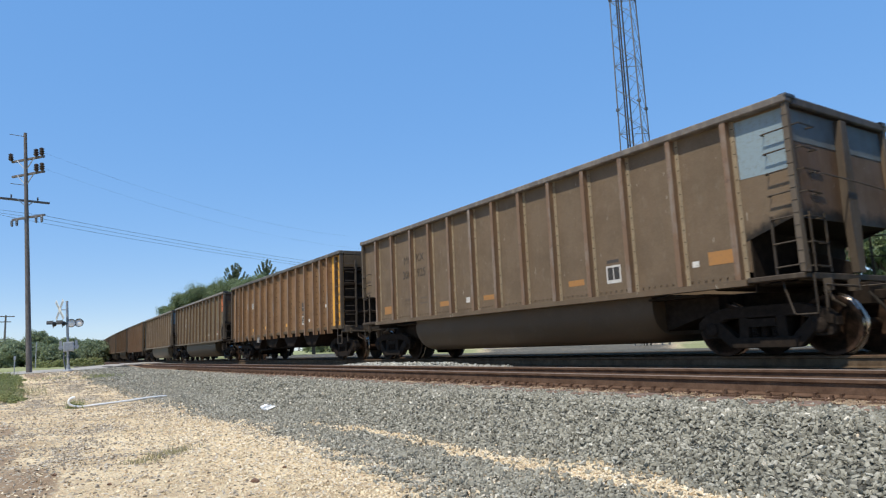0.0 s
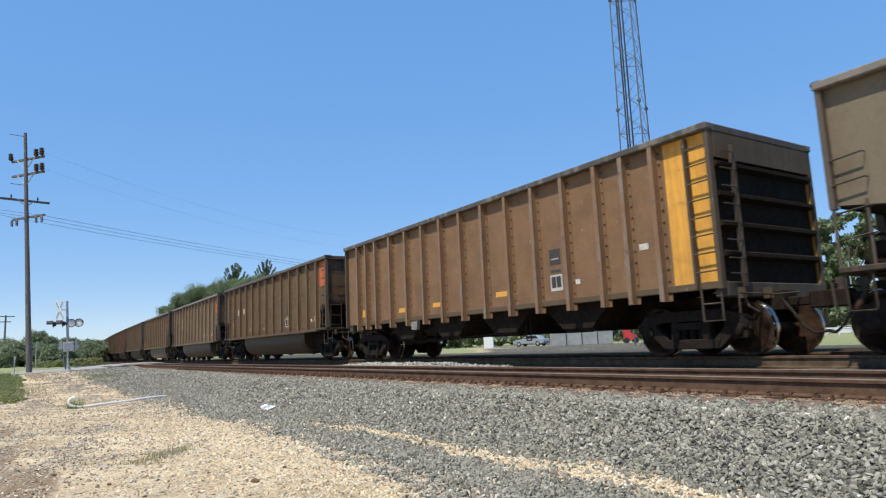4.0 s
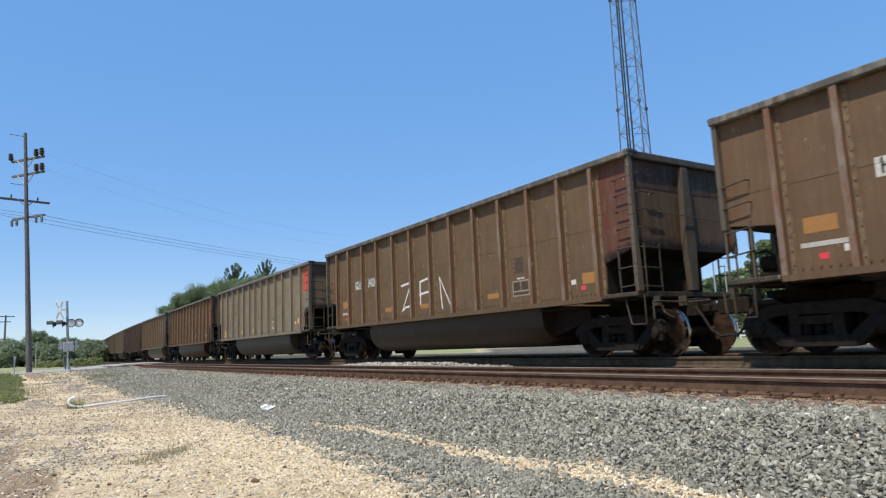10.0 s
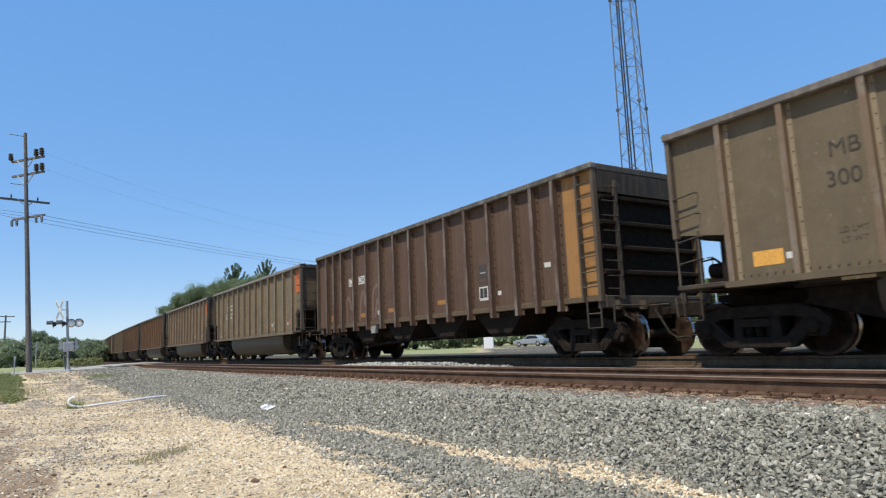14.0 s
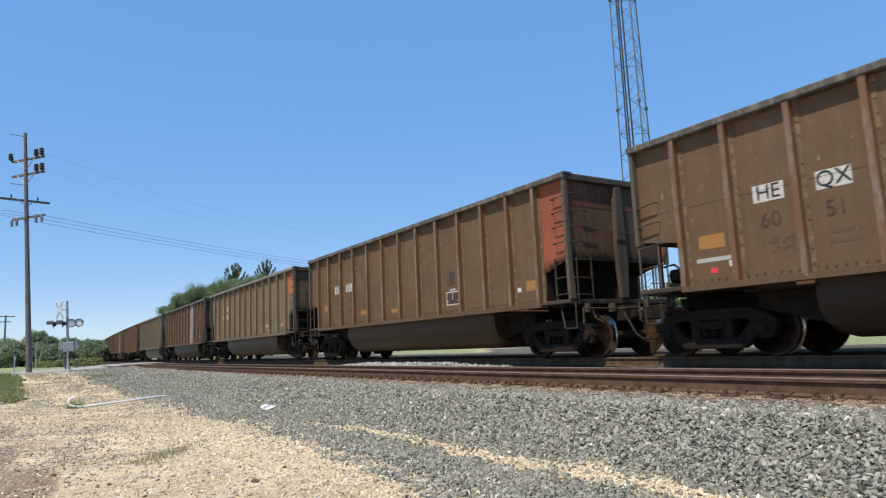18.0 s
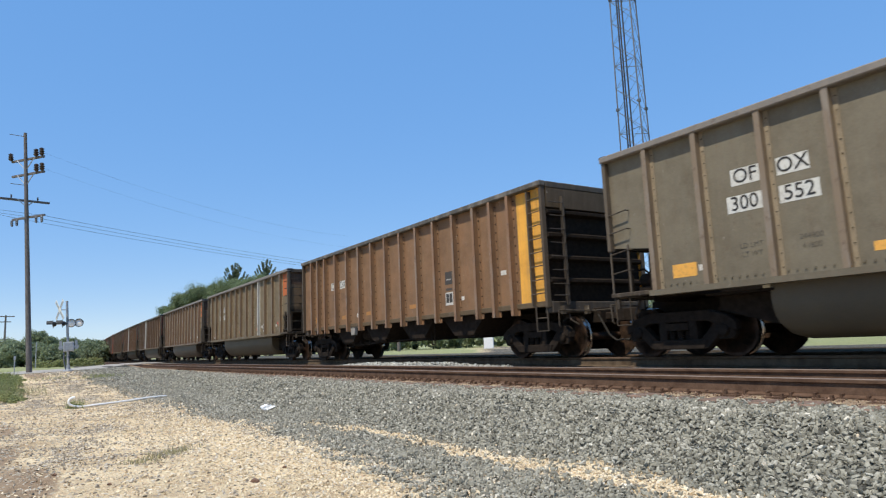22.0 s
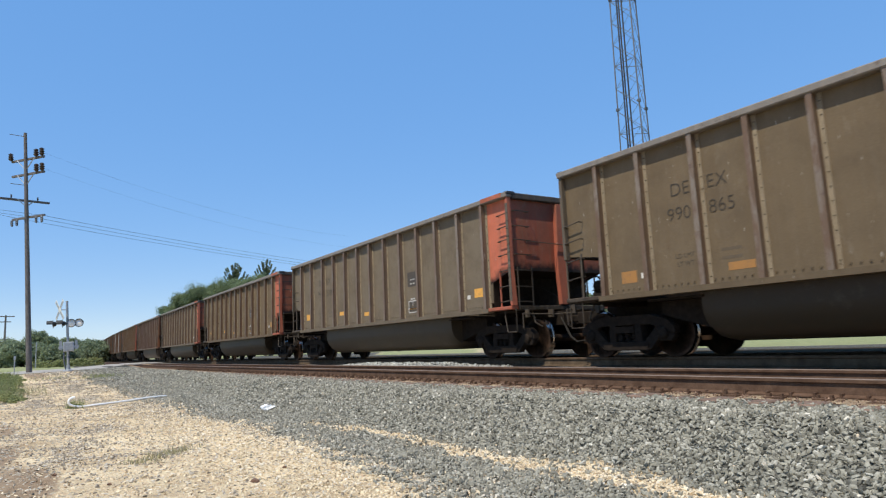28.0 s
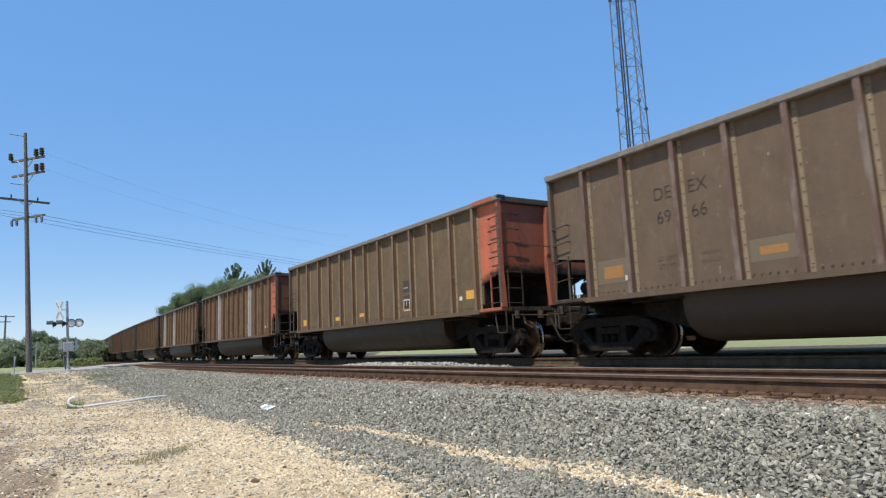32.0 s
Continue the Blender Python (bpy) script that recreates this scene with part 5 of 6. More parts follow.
    if k == 15:
        wash = [(4, [(-0.35, 1.25), (-0.38, 2.05), (-0.15, 2.2), (0.05, 1.6), (0.3, 2.1), (0.36, 1.25)]), (5, [(-0.3, 1.3), (-0.2, 2.15), (0.1, 2.3), (0.05, 1.75), (0.35, 2.05), (0.38, 1.3)]), (6, [(-0.32, 1.3), (-0.3, 2.2), (0.0, 2.42), (0.28, 2.25), (0.3, 1.7), (-0.05, 1.55), (0.32, 1.3)]), (6, [(-0.15, 1.35), (0.05, 2.1), (0.2, 1.4)])]
        for i, line in wash:
            part("spray_stroke", ribbon(rounded([(bay(i) + a, z) for a, z in line]), 0.055, SIDE_Y - 0.003), PAINT_FLAT, car, "washed-out pale graffiti stroke", tuple(b * 1.5 + 0.02 for b in body))
    if k == 3:
        for line in ([(0.0, 0.42), (0.0, 0.0), (0.22, 0.02)], [(0.42, 0.0), (0.55, 0.42), (0.68, 0.0)], [(0.46, 0.14), (0.64, 0.14)], [(0.92, 0.0), (0.94, 0.42), (1.06, 0.15), (1.18, 0.42), (1.20, 0.0)]):
            part("chalk_stroke", ribbon([(TAG_X + a, TAG_Z + z) for a, z in line], 0.014, -1.358), PAINT_FLAT, car, "faint chalked stroke", (0.15, 0.125, 0.095))
    if "stripes" in extra:
        for i in (2, 4, 5, 8, 11, 13):
            patch(car, "reflector", bay(i) + (0.36 if i == 13 else -0.1), 1.80 if i == 13 else 1.64, 0.09, 0.85 if i == 13 else 0.40, (0.46, 0.20, 0.035))
        part("spray_stroke", ribbon([(bay(13) - 0.1, 3.81), (bay(13) + 0.15, 3.85), (bay(13) + 0.25, 3.82), (bay(13) + 0.5, 3.86)], 0.014, -1.645), PAINT_FLAT, car, "sprayed white graffiti stroke", (0.6, 0.59, 0.55))
    if "tagged" in extra:
        glyphs = [[(0.7, 1), (0, 1), (0, 0), (0.7, 0)], [(0, 0.5), (0.55, 0.5)], [(1.1, 0), (1.0, 0.9), (1.5, 1.05), (1.7, 0)], [(2.0, 1), (2.1, 0.05), (2.7, 0.1)], [(3.0, 0), (3.1, 1), (3.5, 0.3), (3.9, 1), (4.0, 0)], [(4.4, 0), (4.4, 1.2), (5.0, 1.1), (5.1, 0.2), (4.5, 0)], [(5.5, 1.3), (5.5, 0.2), (6.0, 0.1)]]
        for g in glyphs:
            part("spray_outline", ribbon(rounded([(bay(4) - 0.15 + a * 1.22, 1.46 + b * 0.82) for a, b in g]), 0.34, SIDE_Y - 0.0025), PAINT_FLAT, car, "dark spray outline", (0.075, 0.055, 0.042))
            part("spray_stroke", ribbon(rounded([(bay(4) - 0.15 + a * 1.22, 1.46 + b * 0.82) for a, b in g]), 0.26, SIDE_Y - 0.004), PAINT_FLAT, car, "sprayed pale graffiti stroke", (0.34, 0.325, 0.30))
    if marks and marks[0] == "HE QX":
        part("weld_seam", Shape().box(-HALF + 0.1, HALF - 1.05, SIDE_Y - 0.004, SIDE_Y, 2.548, 2.555), PAINT, car, "", tuple(b * 0.78 for b in body))
    word = {"darkred": "dark red", "sky": "sky-blue", "amberred": "orange-brown", "blue": "pale blue"}.get(coat, coat)
    shade = {"dark": "dark brown", "tan": "tan-brown", "rust": "rusty brown", "grey": "dusty grey", "umber": "dusty brown", "bronze": "dusty bronze-brown", "dove": "dusty grey-brown", "putty": "dusty grey-brown"}.get(tone, "dusty " + tone)
    label = {"tub": "%s coal gondola with ribbed sides and %s corner", "stake": "%s coal hopper with outside stakes and %s corner"}[kind] % (shade, word)
    tagged(car, label, "freight car", "cars of the coal train")


def build_train():
    first = {"tub": build_tub_gondola(RIBS), "even": build_tub_gondola(EVEN_RIBS), "stake": build_stake_hopper()}
    used = set()
    for k, spec in enumerate(CARS):
        make = "even" if spec[5] == "spread" else spec[0]
        proto = first[make]
        if make in used:
            car = copy_thing(proto, pose(0, 0, 0))
        else:
            car = proto
            used.add(make)
        TRAIN.append(car)
    for k, spec in enumerate(CARS):
        dress(TRAIN[k], k, spec)


def car_pose(k, t):
    """Car k of the train at t, its two trucks on the line."""
    u = -12.075 - 16.18 * (k - 1) + gone(t) + SLACK.get(k, 0.0)
    a, _ = on_track(u + 6.17, FAR_TRACK)
    b, _ = on_track(u - 6.17, FAR_TRACK)
    c = (a + b) / 2
    return pose(c.x, c.y, FAR_RISE, 0, 0, math.degrees(math.atan2(a.y - b.y, a.x - b.x)))


# ---- crossing, poles, tower ----
def build_road():
    p, d = ROAD_P, ROAD_D
    n = Vector((-0.531, -0.847))
    s = Shape()
    rows = [-60, -20, -6, 0, 3, 5, 8, 14, 20, 26, 34, 60, 90]
    pts = []
    for q in rows:
        for w in (0, 2.3, 4.7, 7.0):
            x, y = p.x + d.x * q + n.x * w, p.y + d.y * q + n.y * w
            pts.append((x, y, -0.01 if 5 < y < 14 else -0.13))
    fs = [(i * 4 + j, i * 4 + j + 1, (i + 1) * 4 + j + 1, (i + 1) * 4 + j) for i in range(len(rows) - 1) for j in range(3)]
    s.add(pts, fs)
    tagged(part("road", s, ASPHALT), "worn pale asphalt road over the grade crossing", "road", kind="structure")


def build_signal():
    sig = tagged(empty("crossing_signal", pose(-44.6, 2.36, -0.17, 2.9, 0, 0)), "grade crossing signal with crossbuck and flasher lights", "crossing signal")
    h = 4.20
    part("mast", Shape().lathe([(0, 0.075), (h, 0.07)], "z", 10), GALV, sig, smooth=True)
    part("base", Shape().lathe([(0, 0.30), (0.10, 0.28), (0.16, 0.13), (0.42, 0.10)], "z", 10), GALV, sig)
    for ang, dx in ((45, 0.10), (-45, 0.125)):
        b = part("crossbuck_blade", Shape().box(-0.02, 0.0, -0.76, 0.76, -0.11, 0.11), FADED, sig, "faded white crossbuck blade", bevel=0.004)
        b.matrix_basis = pose(dx, -0.40, h - 0.52, 0, 0, -72) @ pose(0, 0, 0, ang)
        for y0, y1 in ((-0.66, -0.17), (0.17, 0.66)):
            part("lettering_bar", Shape().box(0.0, 0.003, y0, y1, -0.055, 0.055), GALV, b)
    part("blade_bracket", Shape().tube([(0, 0, h - 0.52), (0.09, -0.40, h - 0.52)], 0.025, 6), GALV, sig)
    part("lamp_arm", Shape().tube([(0, -0.75, 2.86), (0, 0.75, 2.86)], 0.04, 8), GALV, sig)
    for y, turn in ((-0.72, -95), (-0.24, -95), (0.20, -14), (0.60, -14)):
        l = part("flasher_light", Shape().lathe([(-0.16, 0.07), (-0.10, 0.13), (-0.02, 0.15), (0.0, 0.155)], "x", 16), BLACK, sig, "black flasher lamp housing")
        l.matrix_basis = pose(0.06, y, 2.86, 0, 0, turn)
        part("backing_disc", Shape().lathe([(0.0, 0.25), (0.012, 0.25)], "x", 22), BLACK, l)
        # white lens colour stands for sky glare; its hood is cut short
        part("lens", Shape().lathe([(0.014, 0.215), (0.03, 0.195), (0.055, 0.06)], "x", 18), LENS_GLARE if y > 0 else BLACK, l, "pale lens painted white for glare" if y > 0 else "")
        reach = 0.34 if y < 0 else 0.10
        ring = [(rr * math.cos(math.pi * i / 9), rr * math.sin(math.pi * i / 9)) for rr in (0.20, 0.212) for i in range(10)]
        vs = [(x, u, w) for x in (0.01, reach) for u, w in ring]
        fs = [(i, i + 1, i + 21, i + 20) for i in range(9)] + [(i + 10, i + 30, i + 31, i + 11) for i in range(9)]
        fs += [(i + q, i + q + 1, i + q + 11, i + q + 10) for i in range(9) for q in (0, 20)] + [(0, 20, 30, 10), (9, 19, 39, 29)]
        hood = Shape().add(vs, fs)
        part("hood", hood, BLACK, l)
    part("relay_case", Shape().box(-0.18, 0.18, -0.24, 0.32, 1.20, 1.76), GALV, sig, "grey relay case", bevel=0.03)
    for y in (-0.36, 0.44):
        part("side_lamp", Shape().lathe([(-0.16, 0.10), (0.14, 0.13)], "x", 12, (0.0, y, 1.45)).box(-0.05, 0.05, y - 0.07, y + 0.07, 1.3, 1.85), GALV, sig)
    part("cable_conduit", Shape().tube([(0.0, -0.2, 1.2), (0.05, -0.22, 0.7), (0.02, -0.12, 0.1)], 0.04, 6), GALV_DARK, sig)


def build_pole():
    lean = pose(-48.6, 0.45, -0.25, 3.2, 0, 0)
    pole = tagged(empty("utility_pole", lean), "tall leaning wooden utility pole with four crossarms", "utility pole")
    H = 15.6
    part("shaft", Shape().lathe([(0, 0.17), (5, 0.145), (H, 0.095)], "z", 12), POLE_WOOD, pole, smooth=True)
    steep, flat = Vector((0.74, 0.67, 0)), Vector((-0.43, 0.90, 0))

    def arm(z, d, half, shift=0.0):
        a, b = d * (-half + shift), d * (half + shift)
        s = Vector((-d.y, d.x, 0)) * 0.06
        vs = [p + q * o + Vector((0, 0, zz)) for p in (a, b) for q in (s,) for o in (-1, 1) for zz in (z - 0.06, z + 0.07)]
        return part("crossarm", Shape().add([v + s * 2.2 for v in vs], [(0, 1, 3, 2), (4, 6, 7, 5), (0, 4, 5, 1), (2, 3, 7, 6), (0, 2, 6, 4), (1, 5, 7, 3)]), POLE_WOOD, pole, "weathered timber crossarm")

    def insulator(p, r, h, mat, up=1):
        prof = [(0, r * 0.4), (up * h * 0.25, r), (up * h * 0.35, r * 0.55), (up * h * 0.55, r), (up * h * 0.65, r * 0.55), (up * h * 0.85, r * 0.9), (up * h, r * 0.4)]
        part("insulator", Shape().lathe(prof, "z", 10, p), mat, pole)
    for z in (13.85, 12.85):
        arm(z, steep, 1.30, 0.05)
        for t in (-1.2, 0.85, 1.3):
            if t > 0 or z > 13:
                insulator(steep * t + Vector((0, 0, z + 0.05)), 0.17, 0.5, PORCELAIN)
        for t in (-0.7, 0.7):
            part("arm_brace", Shape().tube([steep * t + Vector((0, 0, z)), Vector((0, 0, z - 0.75))], 0.03, 5), GALV, pole)
    arm(11.10, flat, 1.5)
    for t in (-0.5, 0.5):
        part("arm_brace", Shape().tube([flat * t + Vector((0, 0, 11.1)), Vector((0, 0, 10.7))], 0.03, 5), GALV, pole)
    for t in (-0.9, 0.7):
        insulator(flat * t + Vector((0, 0, 11.17)), 0.06, 0.22, PORCELAIN)
    arm(10.0, steep, 1.30)
    for t in (-1.2, -0.8, 0.75, 1.2):
        insulator(steep * t + Vector((0, 0, 9.95)), 0.10, 0.42, GALV_DARK, -1)
    for z in (15.35, 12.1):
        part("side_bracket", Shape().tube([(0, 0, z), (0.1, -0.85, z + 0.06)], 0.022, 5), GALV_DARK, pole)
    part("ground_wire", Shape().tube([(0.2, 0.12, 0.2), (0.16, 0.08, 9.5)], 0.012, 4), GALV_DARK, pole)

    def wire(a, b, sag, r=0.011):
        a, b = Vector(a), Vector(b)
        pts = [a.lerp(b, i / 14) - Vector((0, 0, 4 * sag * (i / 14) * (1 - i / 14))) for i in range(15)]
        return tagged(part("overhead_wire", Shape().tube(pts, r, 4), BLACK), "thin dark overhead power wire", "wire", "overhead wires")
    ends = [((-47.7, 0.7, 9.75), (-65.46, 36.10, 9.08), (-51.5, -4.1, 11.0)), ((-47.9, 0.4, 9.6), (-65.51, 36.12, 8.75), (-51.6, -4.1, 10.85)), ((-49.4, -0.9, 9.82), (-65.60, 36.14, 8.50), (-51.6, -4.05, 10.97))]
    for a, b, c in ends:
        wire(a, b, 0.35, 0.012)
        wire(a, c, 0.05, 0.012)
    for a, b in (((-47.9, 0.45, 14.0), (-63.2, 29.4, 12.5)), ((-48.2, 0.2, 13.1), (-62.7, 30.5, 11.1))):
        wire(a, b, 0.9, 0.004)
    far = tagged(empty("utility_pole", pose(-65.70, 36.34, -0.3)), "plain wooden utility pole hidden behind the train", "utility pole")
    part("shaft", Shape().lathe([(0, 0.2), (9.5, 0.14)], "z", 10), POLE_WOOD, far, smooth=True)
    part("crossarm", Shape().box(-0.9, 0.9, -0.1, 0.02, 8.37, 8.51), POLE_WOOD, far)


def build_tower():
    tw = tagged(empty("lattice_tower", pose(-20.95, 25.77, -0.2, 0, 0, 40.5)), "tall galvanised three-legged lattice radio tower", "tower")
    H, w0, w1 = 46.0, 0.99, 0.47
    legs = [(math.cos(radians(a)), math.sin(radians(a))) for a in (166, 286, 46)]

    def at(i, z):
        k = w0 + (w1 - w0) * z / H
        return Vector((legs[i][0] * k, legs[i][1] * k, z))
    for i in range(3):
        part("leg", Shape().tube([at(i, 0), at(i, H)], 0.036, 6), GALV_DARK, tw)
        for z in (6.1, 12.3, 18.4, 24.5, 30.6):
            part("leg_flange", Shape().lathe([(-0.06, 0.09), (0.06, 0.09)], "z", 8, at(i, z)), GALV_DARK, tw)
    z, n = 0.0, 0
    while z < H - 1.3:
        for i in range(3):
            j = (i + 1) % 3
            if z < 20.5:
                part("brace", Shape().tube([at(i, z), at(j, z + 1.22)], 0.013, 4), GALV_DARK, tw)
                part("brace", Shape().tube([at(j, z), at(i, z + 1.22)], 0.013, 4), GALV_DARK, tw)
                if n % 3 == 0:
                    part("strut", Shape().tube([at(i, z), at(j, z)], 0.018, 4), GALV_DARK, tw)
        z += 1.22
        n += 1
    for x, y in ((-0.52, 0.25), (-0.40, 0.22), (-0.22, 0.15)):
        part("feed_line", Shape().tube([(x, y, 0), (x * 0.6, y * 0.6, H - 2)], 0.04, 6), BLACK, tw)


# ---- greenery ----
def leaf_mat(name, dark, lit):
    m = Mat(name, 0.6)
    isle = m.node("ShaderNodeNewGeometry").outputs["Random Per Island"]
    m.color(m.ramp(isle, [(0.0, dark), (0.7, lit), (1.0, tuple(c * 1.5 for c in lit))]))
    glow = m.node("ShaderNodeBsdfTranslucent")
    m.link(m.b.inputs["Base Color"].links[0].from_socket, glow.inputs["Color"])
    both = m.node("ShaderNodeMixShader", Fac=0.4)
    m.link(m.b.outputs[0], both.inputs[1])
    m.link(glow.outputs[0], both.inputs[2])
    m.link(both.outputs[0], m.t.nodes["Material Output"].inputs["Surface"])
    return m.mat


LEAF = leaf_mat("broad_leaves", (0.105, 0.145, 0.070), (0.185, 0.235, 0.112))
# far foliage: distance haze is put into the paler leaf colour
LEAF_HAZY = leaf_mat("haze_pale_leaves", (0.14, 0.175, 0.105), (0.235, 0.28, 0.155))
NEEDLE = leaf_mat("conifer_needles", (0.10, 0.13, 0.075), (0.18, 0.215, 0.12))
BLADE = leaf_mat("grass_blades", (0.14, 0.165, 0.055), (0.29, 0.32, 0.125))
DRY_BLADE = leaf_mat("dry_grass_blades", (0.25, 0.225, 0.125), (0.41, 0.375, 0.21))
BRUSH = leaf_mat("weed_leaves", (0.19, 0.21, 0.085), (0.33, 0.35, 0.15))
BARK = plain("bark", (0.07, 0.055, 0.04), (0.14, 0.11, 0.085), 8, 0.95, 0, 0.8, 0.02)


def leaves(name, clumps, per, size, mat, seed):
    """Small leaf blades scattered through clumps (x, y, z, radius)."""
    r = np.random.RandomState(seed)
    c = np.repeat(np.array(clumps), per, 0)
    n = len(c)
    d = r.normal(size=(n, 3))
    d /= np.linalg.norm(d, axis=1)[:, None]
    p = c[:, :3] + d * (c[:, 3] * r.uniform(0.1, 1.0, n) ** 0.6 * (1 + 0.15 * r.normal(size=n)))[:, None] * np.array([1, 1, 0.8])
    a = r.normal(size=(n, 3))
    b = np.cross(a, d + 0.6 * r.normal(size=(n, 3)))
    a /= np.linalg.norm(a, axis=1)[:, None]
    b /= np.linalg.norm(b, axis=1)[:, None] + 1e-9
    s = (size * r.uniform(0.6, 1.4, n))[:, None]
    v = np.stack([p - a * s, p + b * s * 0.55, p + a * s, p - b * s * 0.55], 1).reshape(-1, 3)
    return bulk(name, v, np.arange(4 * n).reshape(-1, 4), mat)


def build_tree(x, y, h, spread, seed, size=0.2, per=70, label="leafy green tree", mat=None, z0=-0.4, fill=1.0):
    r = random.Random(seed)
    tree = tagged(empty("tree", pose(x, y, z0)), label, "tree")
    trunk = Shape().tube([(0, 0, 0), (r.uniform(-.2, .2), r.uniform(-.2, .2), h * 0.35), (r.uniform(-.4, .4), r.uniform(-.4, .4), h * 0.8)], 0.03 * h, 8, taper=0.01 * h)
    clumps = []
    for i in range(int(16 + spread * 5)):
        a, k = r.uniform(0, 6.28), r.uniform(0, 1)
        zz = h * (0.28 + 0.68 * k)
        rad = spread * (0.95 - 0.75 * abs(k - 0.35) ** 1.2) * r.uniform(0.3, 1)
        c = (rad * math.cos(a), rad * math.sin(a), zz)
        clumps.append((*c, r.uniform(0.5, 1.0) * (0.5 + spread * 0.16) * fill))
        if i % 3 == 0:
            trunk.tube([(0, 0, zz * 0.55), (c[0] * 0.5, c[1] * 0.5, zz * 0.8), c], 0.008 * h, 5, taper=0.003 * h)
    part("trunk", trunk, BARK, tree)
    crown = leaves("crown", clumps, per, size, mat or LEAF, seed)
    crown.parent = tree
    return tree


def build_pine(x, y, h, seed):
    """A conifer whose boughs end in upright brushes of needles."""
    r = random.Random(seed)
    tree = tagged(empty("conifer", pose(x, y, -0.4)), "dark green conifer with upright brushy boughs", "tree")
    trunk, clumps = Shape().tube([(0, 0, 0), (0.1, 0, h * 0.5), (0, 0.1, h - 0.6)], 0.22, 8, taper=0.05), []
    for i in range(34):
        k = i / 33
        a, tilt = i * 2.4 + r.uniform(-0.3, 0.3), radians(12 + 74 * k ** 0.8)
        p = Vector((0, 0, h - 1.1 - 3.4 * k))
        d = Vector((math.sin(tilt) * math.cos(a), math.sin(tilt) * math.sin(a), math.cos(tilt)))
        q = p + d * (1.2 + 1.5 * k) * r.uniform(0.8, 1.15)
        tip = q + (d + Vector((0, 0, 0.9))).normalized() * 0.7
        trunk.tube([p, q, tip], 0.05, 5, taper=0.02)
        for s in range(8):
            c = p.lerp(q, 0.25 + s * 0.15) if s < 5 else q.lerp(tip, (s - 4) / 3)
            clumps.append((c.x, c.y, c.z, 0.17 - 0.010 * s))
    part("trunk", trunk, BARK, tree)
    leaves("crown", clumps, 70, 0.09, NEEDLE, seed).parent = tree


def build_woods(name, spots, h, size, per, seed, label, mat=None):
    r = random.Random(seed)
    clumps = []
    for x, y, k in spots:
        for i in range(17):
            hh = h * k
            zz = hh * r.uniform(0.1, 0.95)
            w = hh * 0.42 * (1.05 - 0.7 * (zz / hh))
            clumps.append((x + r.uniform(-w, w) * 1.3, y + r.uniform(-w, w) * 1.3, zz - 0.6, hh * r.uniform(0.07, 0.19)))
    return tagged(leaves(name, clumps, per, size, mat or LEAF_HAZY, seed), label, "trees", kind="stuff")


def polar(px, depth):
    """A place at a bearing across the view and a depth along its axis."""
    b = radians(33.194) + math.atan((px - 784) / 1141.1)
    rr = depth / math.cos(math.atan((px - 784) / 1141.1))
    return -rr * math.cos(b), rr * math.sin(b)


def build_green():
    r = random.Random(3)
    for px, d, h, sp in ((298, 90, 7.8, 2.4), (324, 88, 8.8, 3.0), (358, 86, 9.6, 3.6), (400, 84, 10.0, 3.8), (440, 82, 10.3, 3.6), (475, 82, 10.3, 3.4), (510, 84, 10.5, 3.2), (550, 84, 9.0, 3.2)):
        x, y = polar(px, d)
        build_tree(x, y, h, sp, int(px), 0.085, 1500, "dense green tree behind the train", fill=1.5)
    for px, d, h in ((412, 92, 12.8), (466, 92, 13.2)):
        x, y = polar(px, d)
        build_pine(x, y, h, int(px))
    for px, d, h, sp in ((62, 140, 7.2, 2.4), (86, 140, 5.8, 2.4), (20, 150, 6.0, 3.2), (120, 150, 5.6, 3.0), (158, 105, 3.4, 2.4), (170, 100, 3.2, 2.2), (100, 92, 2.6, 2.6), (80, 96, 2.4, 2.6), (2, 92, 3.6, 2.6), (28, 90, 3.2, 2.6), (50, 94, 3.4, 2.4), (-24, 92, 3.8, 2.8)):
        x, y = polar(px, d)
        build_tree(x, y, h, sp, abs(int(px)) + 7, 0.15, 600, "green tree beyond the crossing" if h > 5 else "low green shrub beside the road", LEAF_HAZY, fill=1.5)
    for px, d, h, sp in ((1190, 62, 5.6, 2.6), (1235, 60, 5.4, 2.6), (1280, 62, 6.0, 2.6), (1320, 61, 6.8, 2.8), (1352, 60, 8.6, 2.8), (1395, 58, 9.7, 3.2), (1450, 59, 10.3, 3.4), (1505, 57, 10.8, 3.4), (1560, 58, 11.2, 3.6), (1620, 57, 10.8, 3.6)):
        x, y = polar(px, d + 42)
        build_tree(x, y, h * (d + 42) / d, sp * 1.6, int(px), 0.26, 420, "broad green tree beyond the parked cars")
    spots = [(*polar(px, d), r.uniform(0.7, 1.1)) for px in range(-80, 240, 9) for d in (150 + 20 * r.random(), 185)]
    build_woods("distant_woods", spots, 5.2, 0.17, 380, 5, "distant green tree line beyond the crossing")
    spots = [(*polar(px, d), r.uniform(0.6, 1.2)) for px in range(62, 182, 4) for d in (66 + 10 * r.random(), 88)]
    build_woods("roadside_brush", spots, 1.15, 0.07, 130, 8, "light green weeds and brush behind the road", BRUSH)
    spots = [(*polar(px, d), r.uniform(0.7, 1.2)) for px in range(560, 1750, 14) for d in (125 + 25 * r.random(), 165)]
    build_woods("woods", spots, 9.5, 0.42, 80, 6, "green trees beyond the lawn")


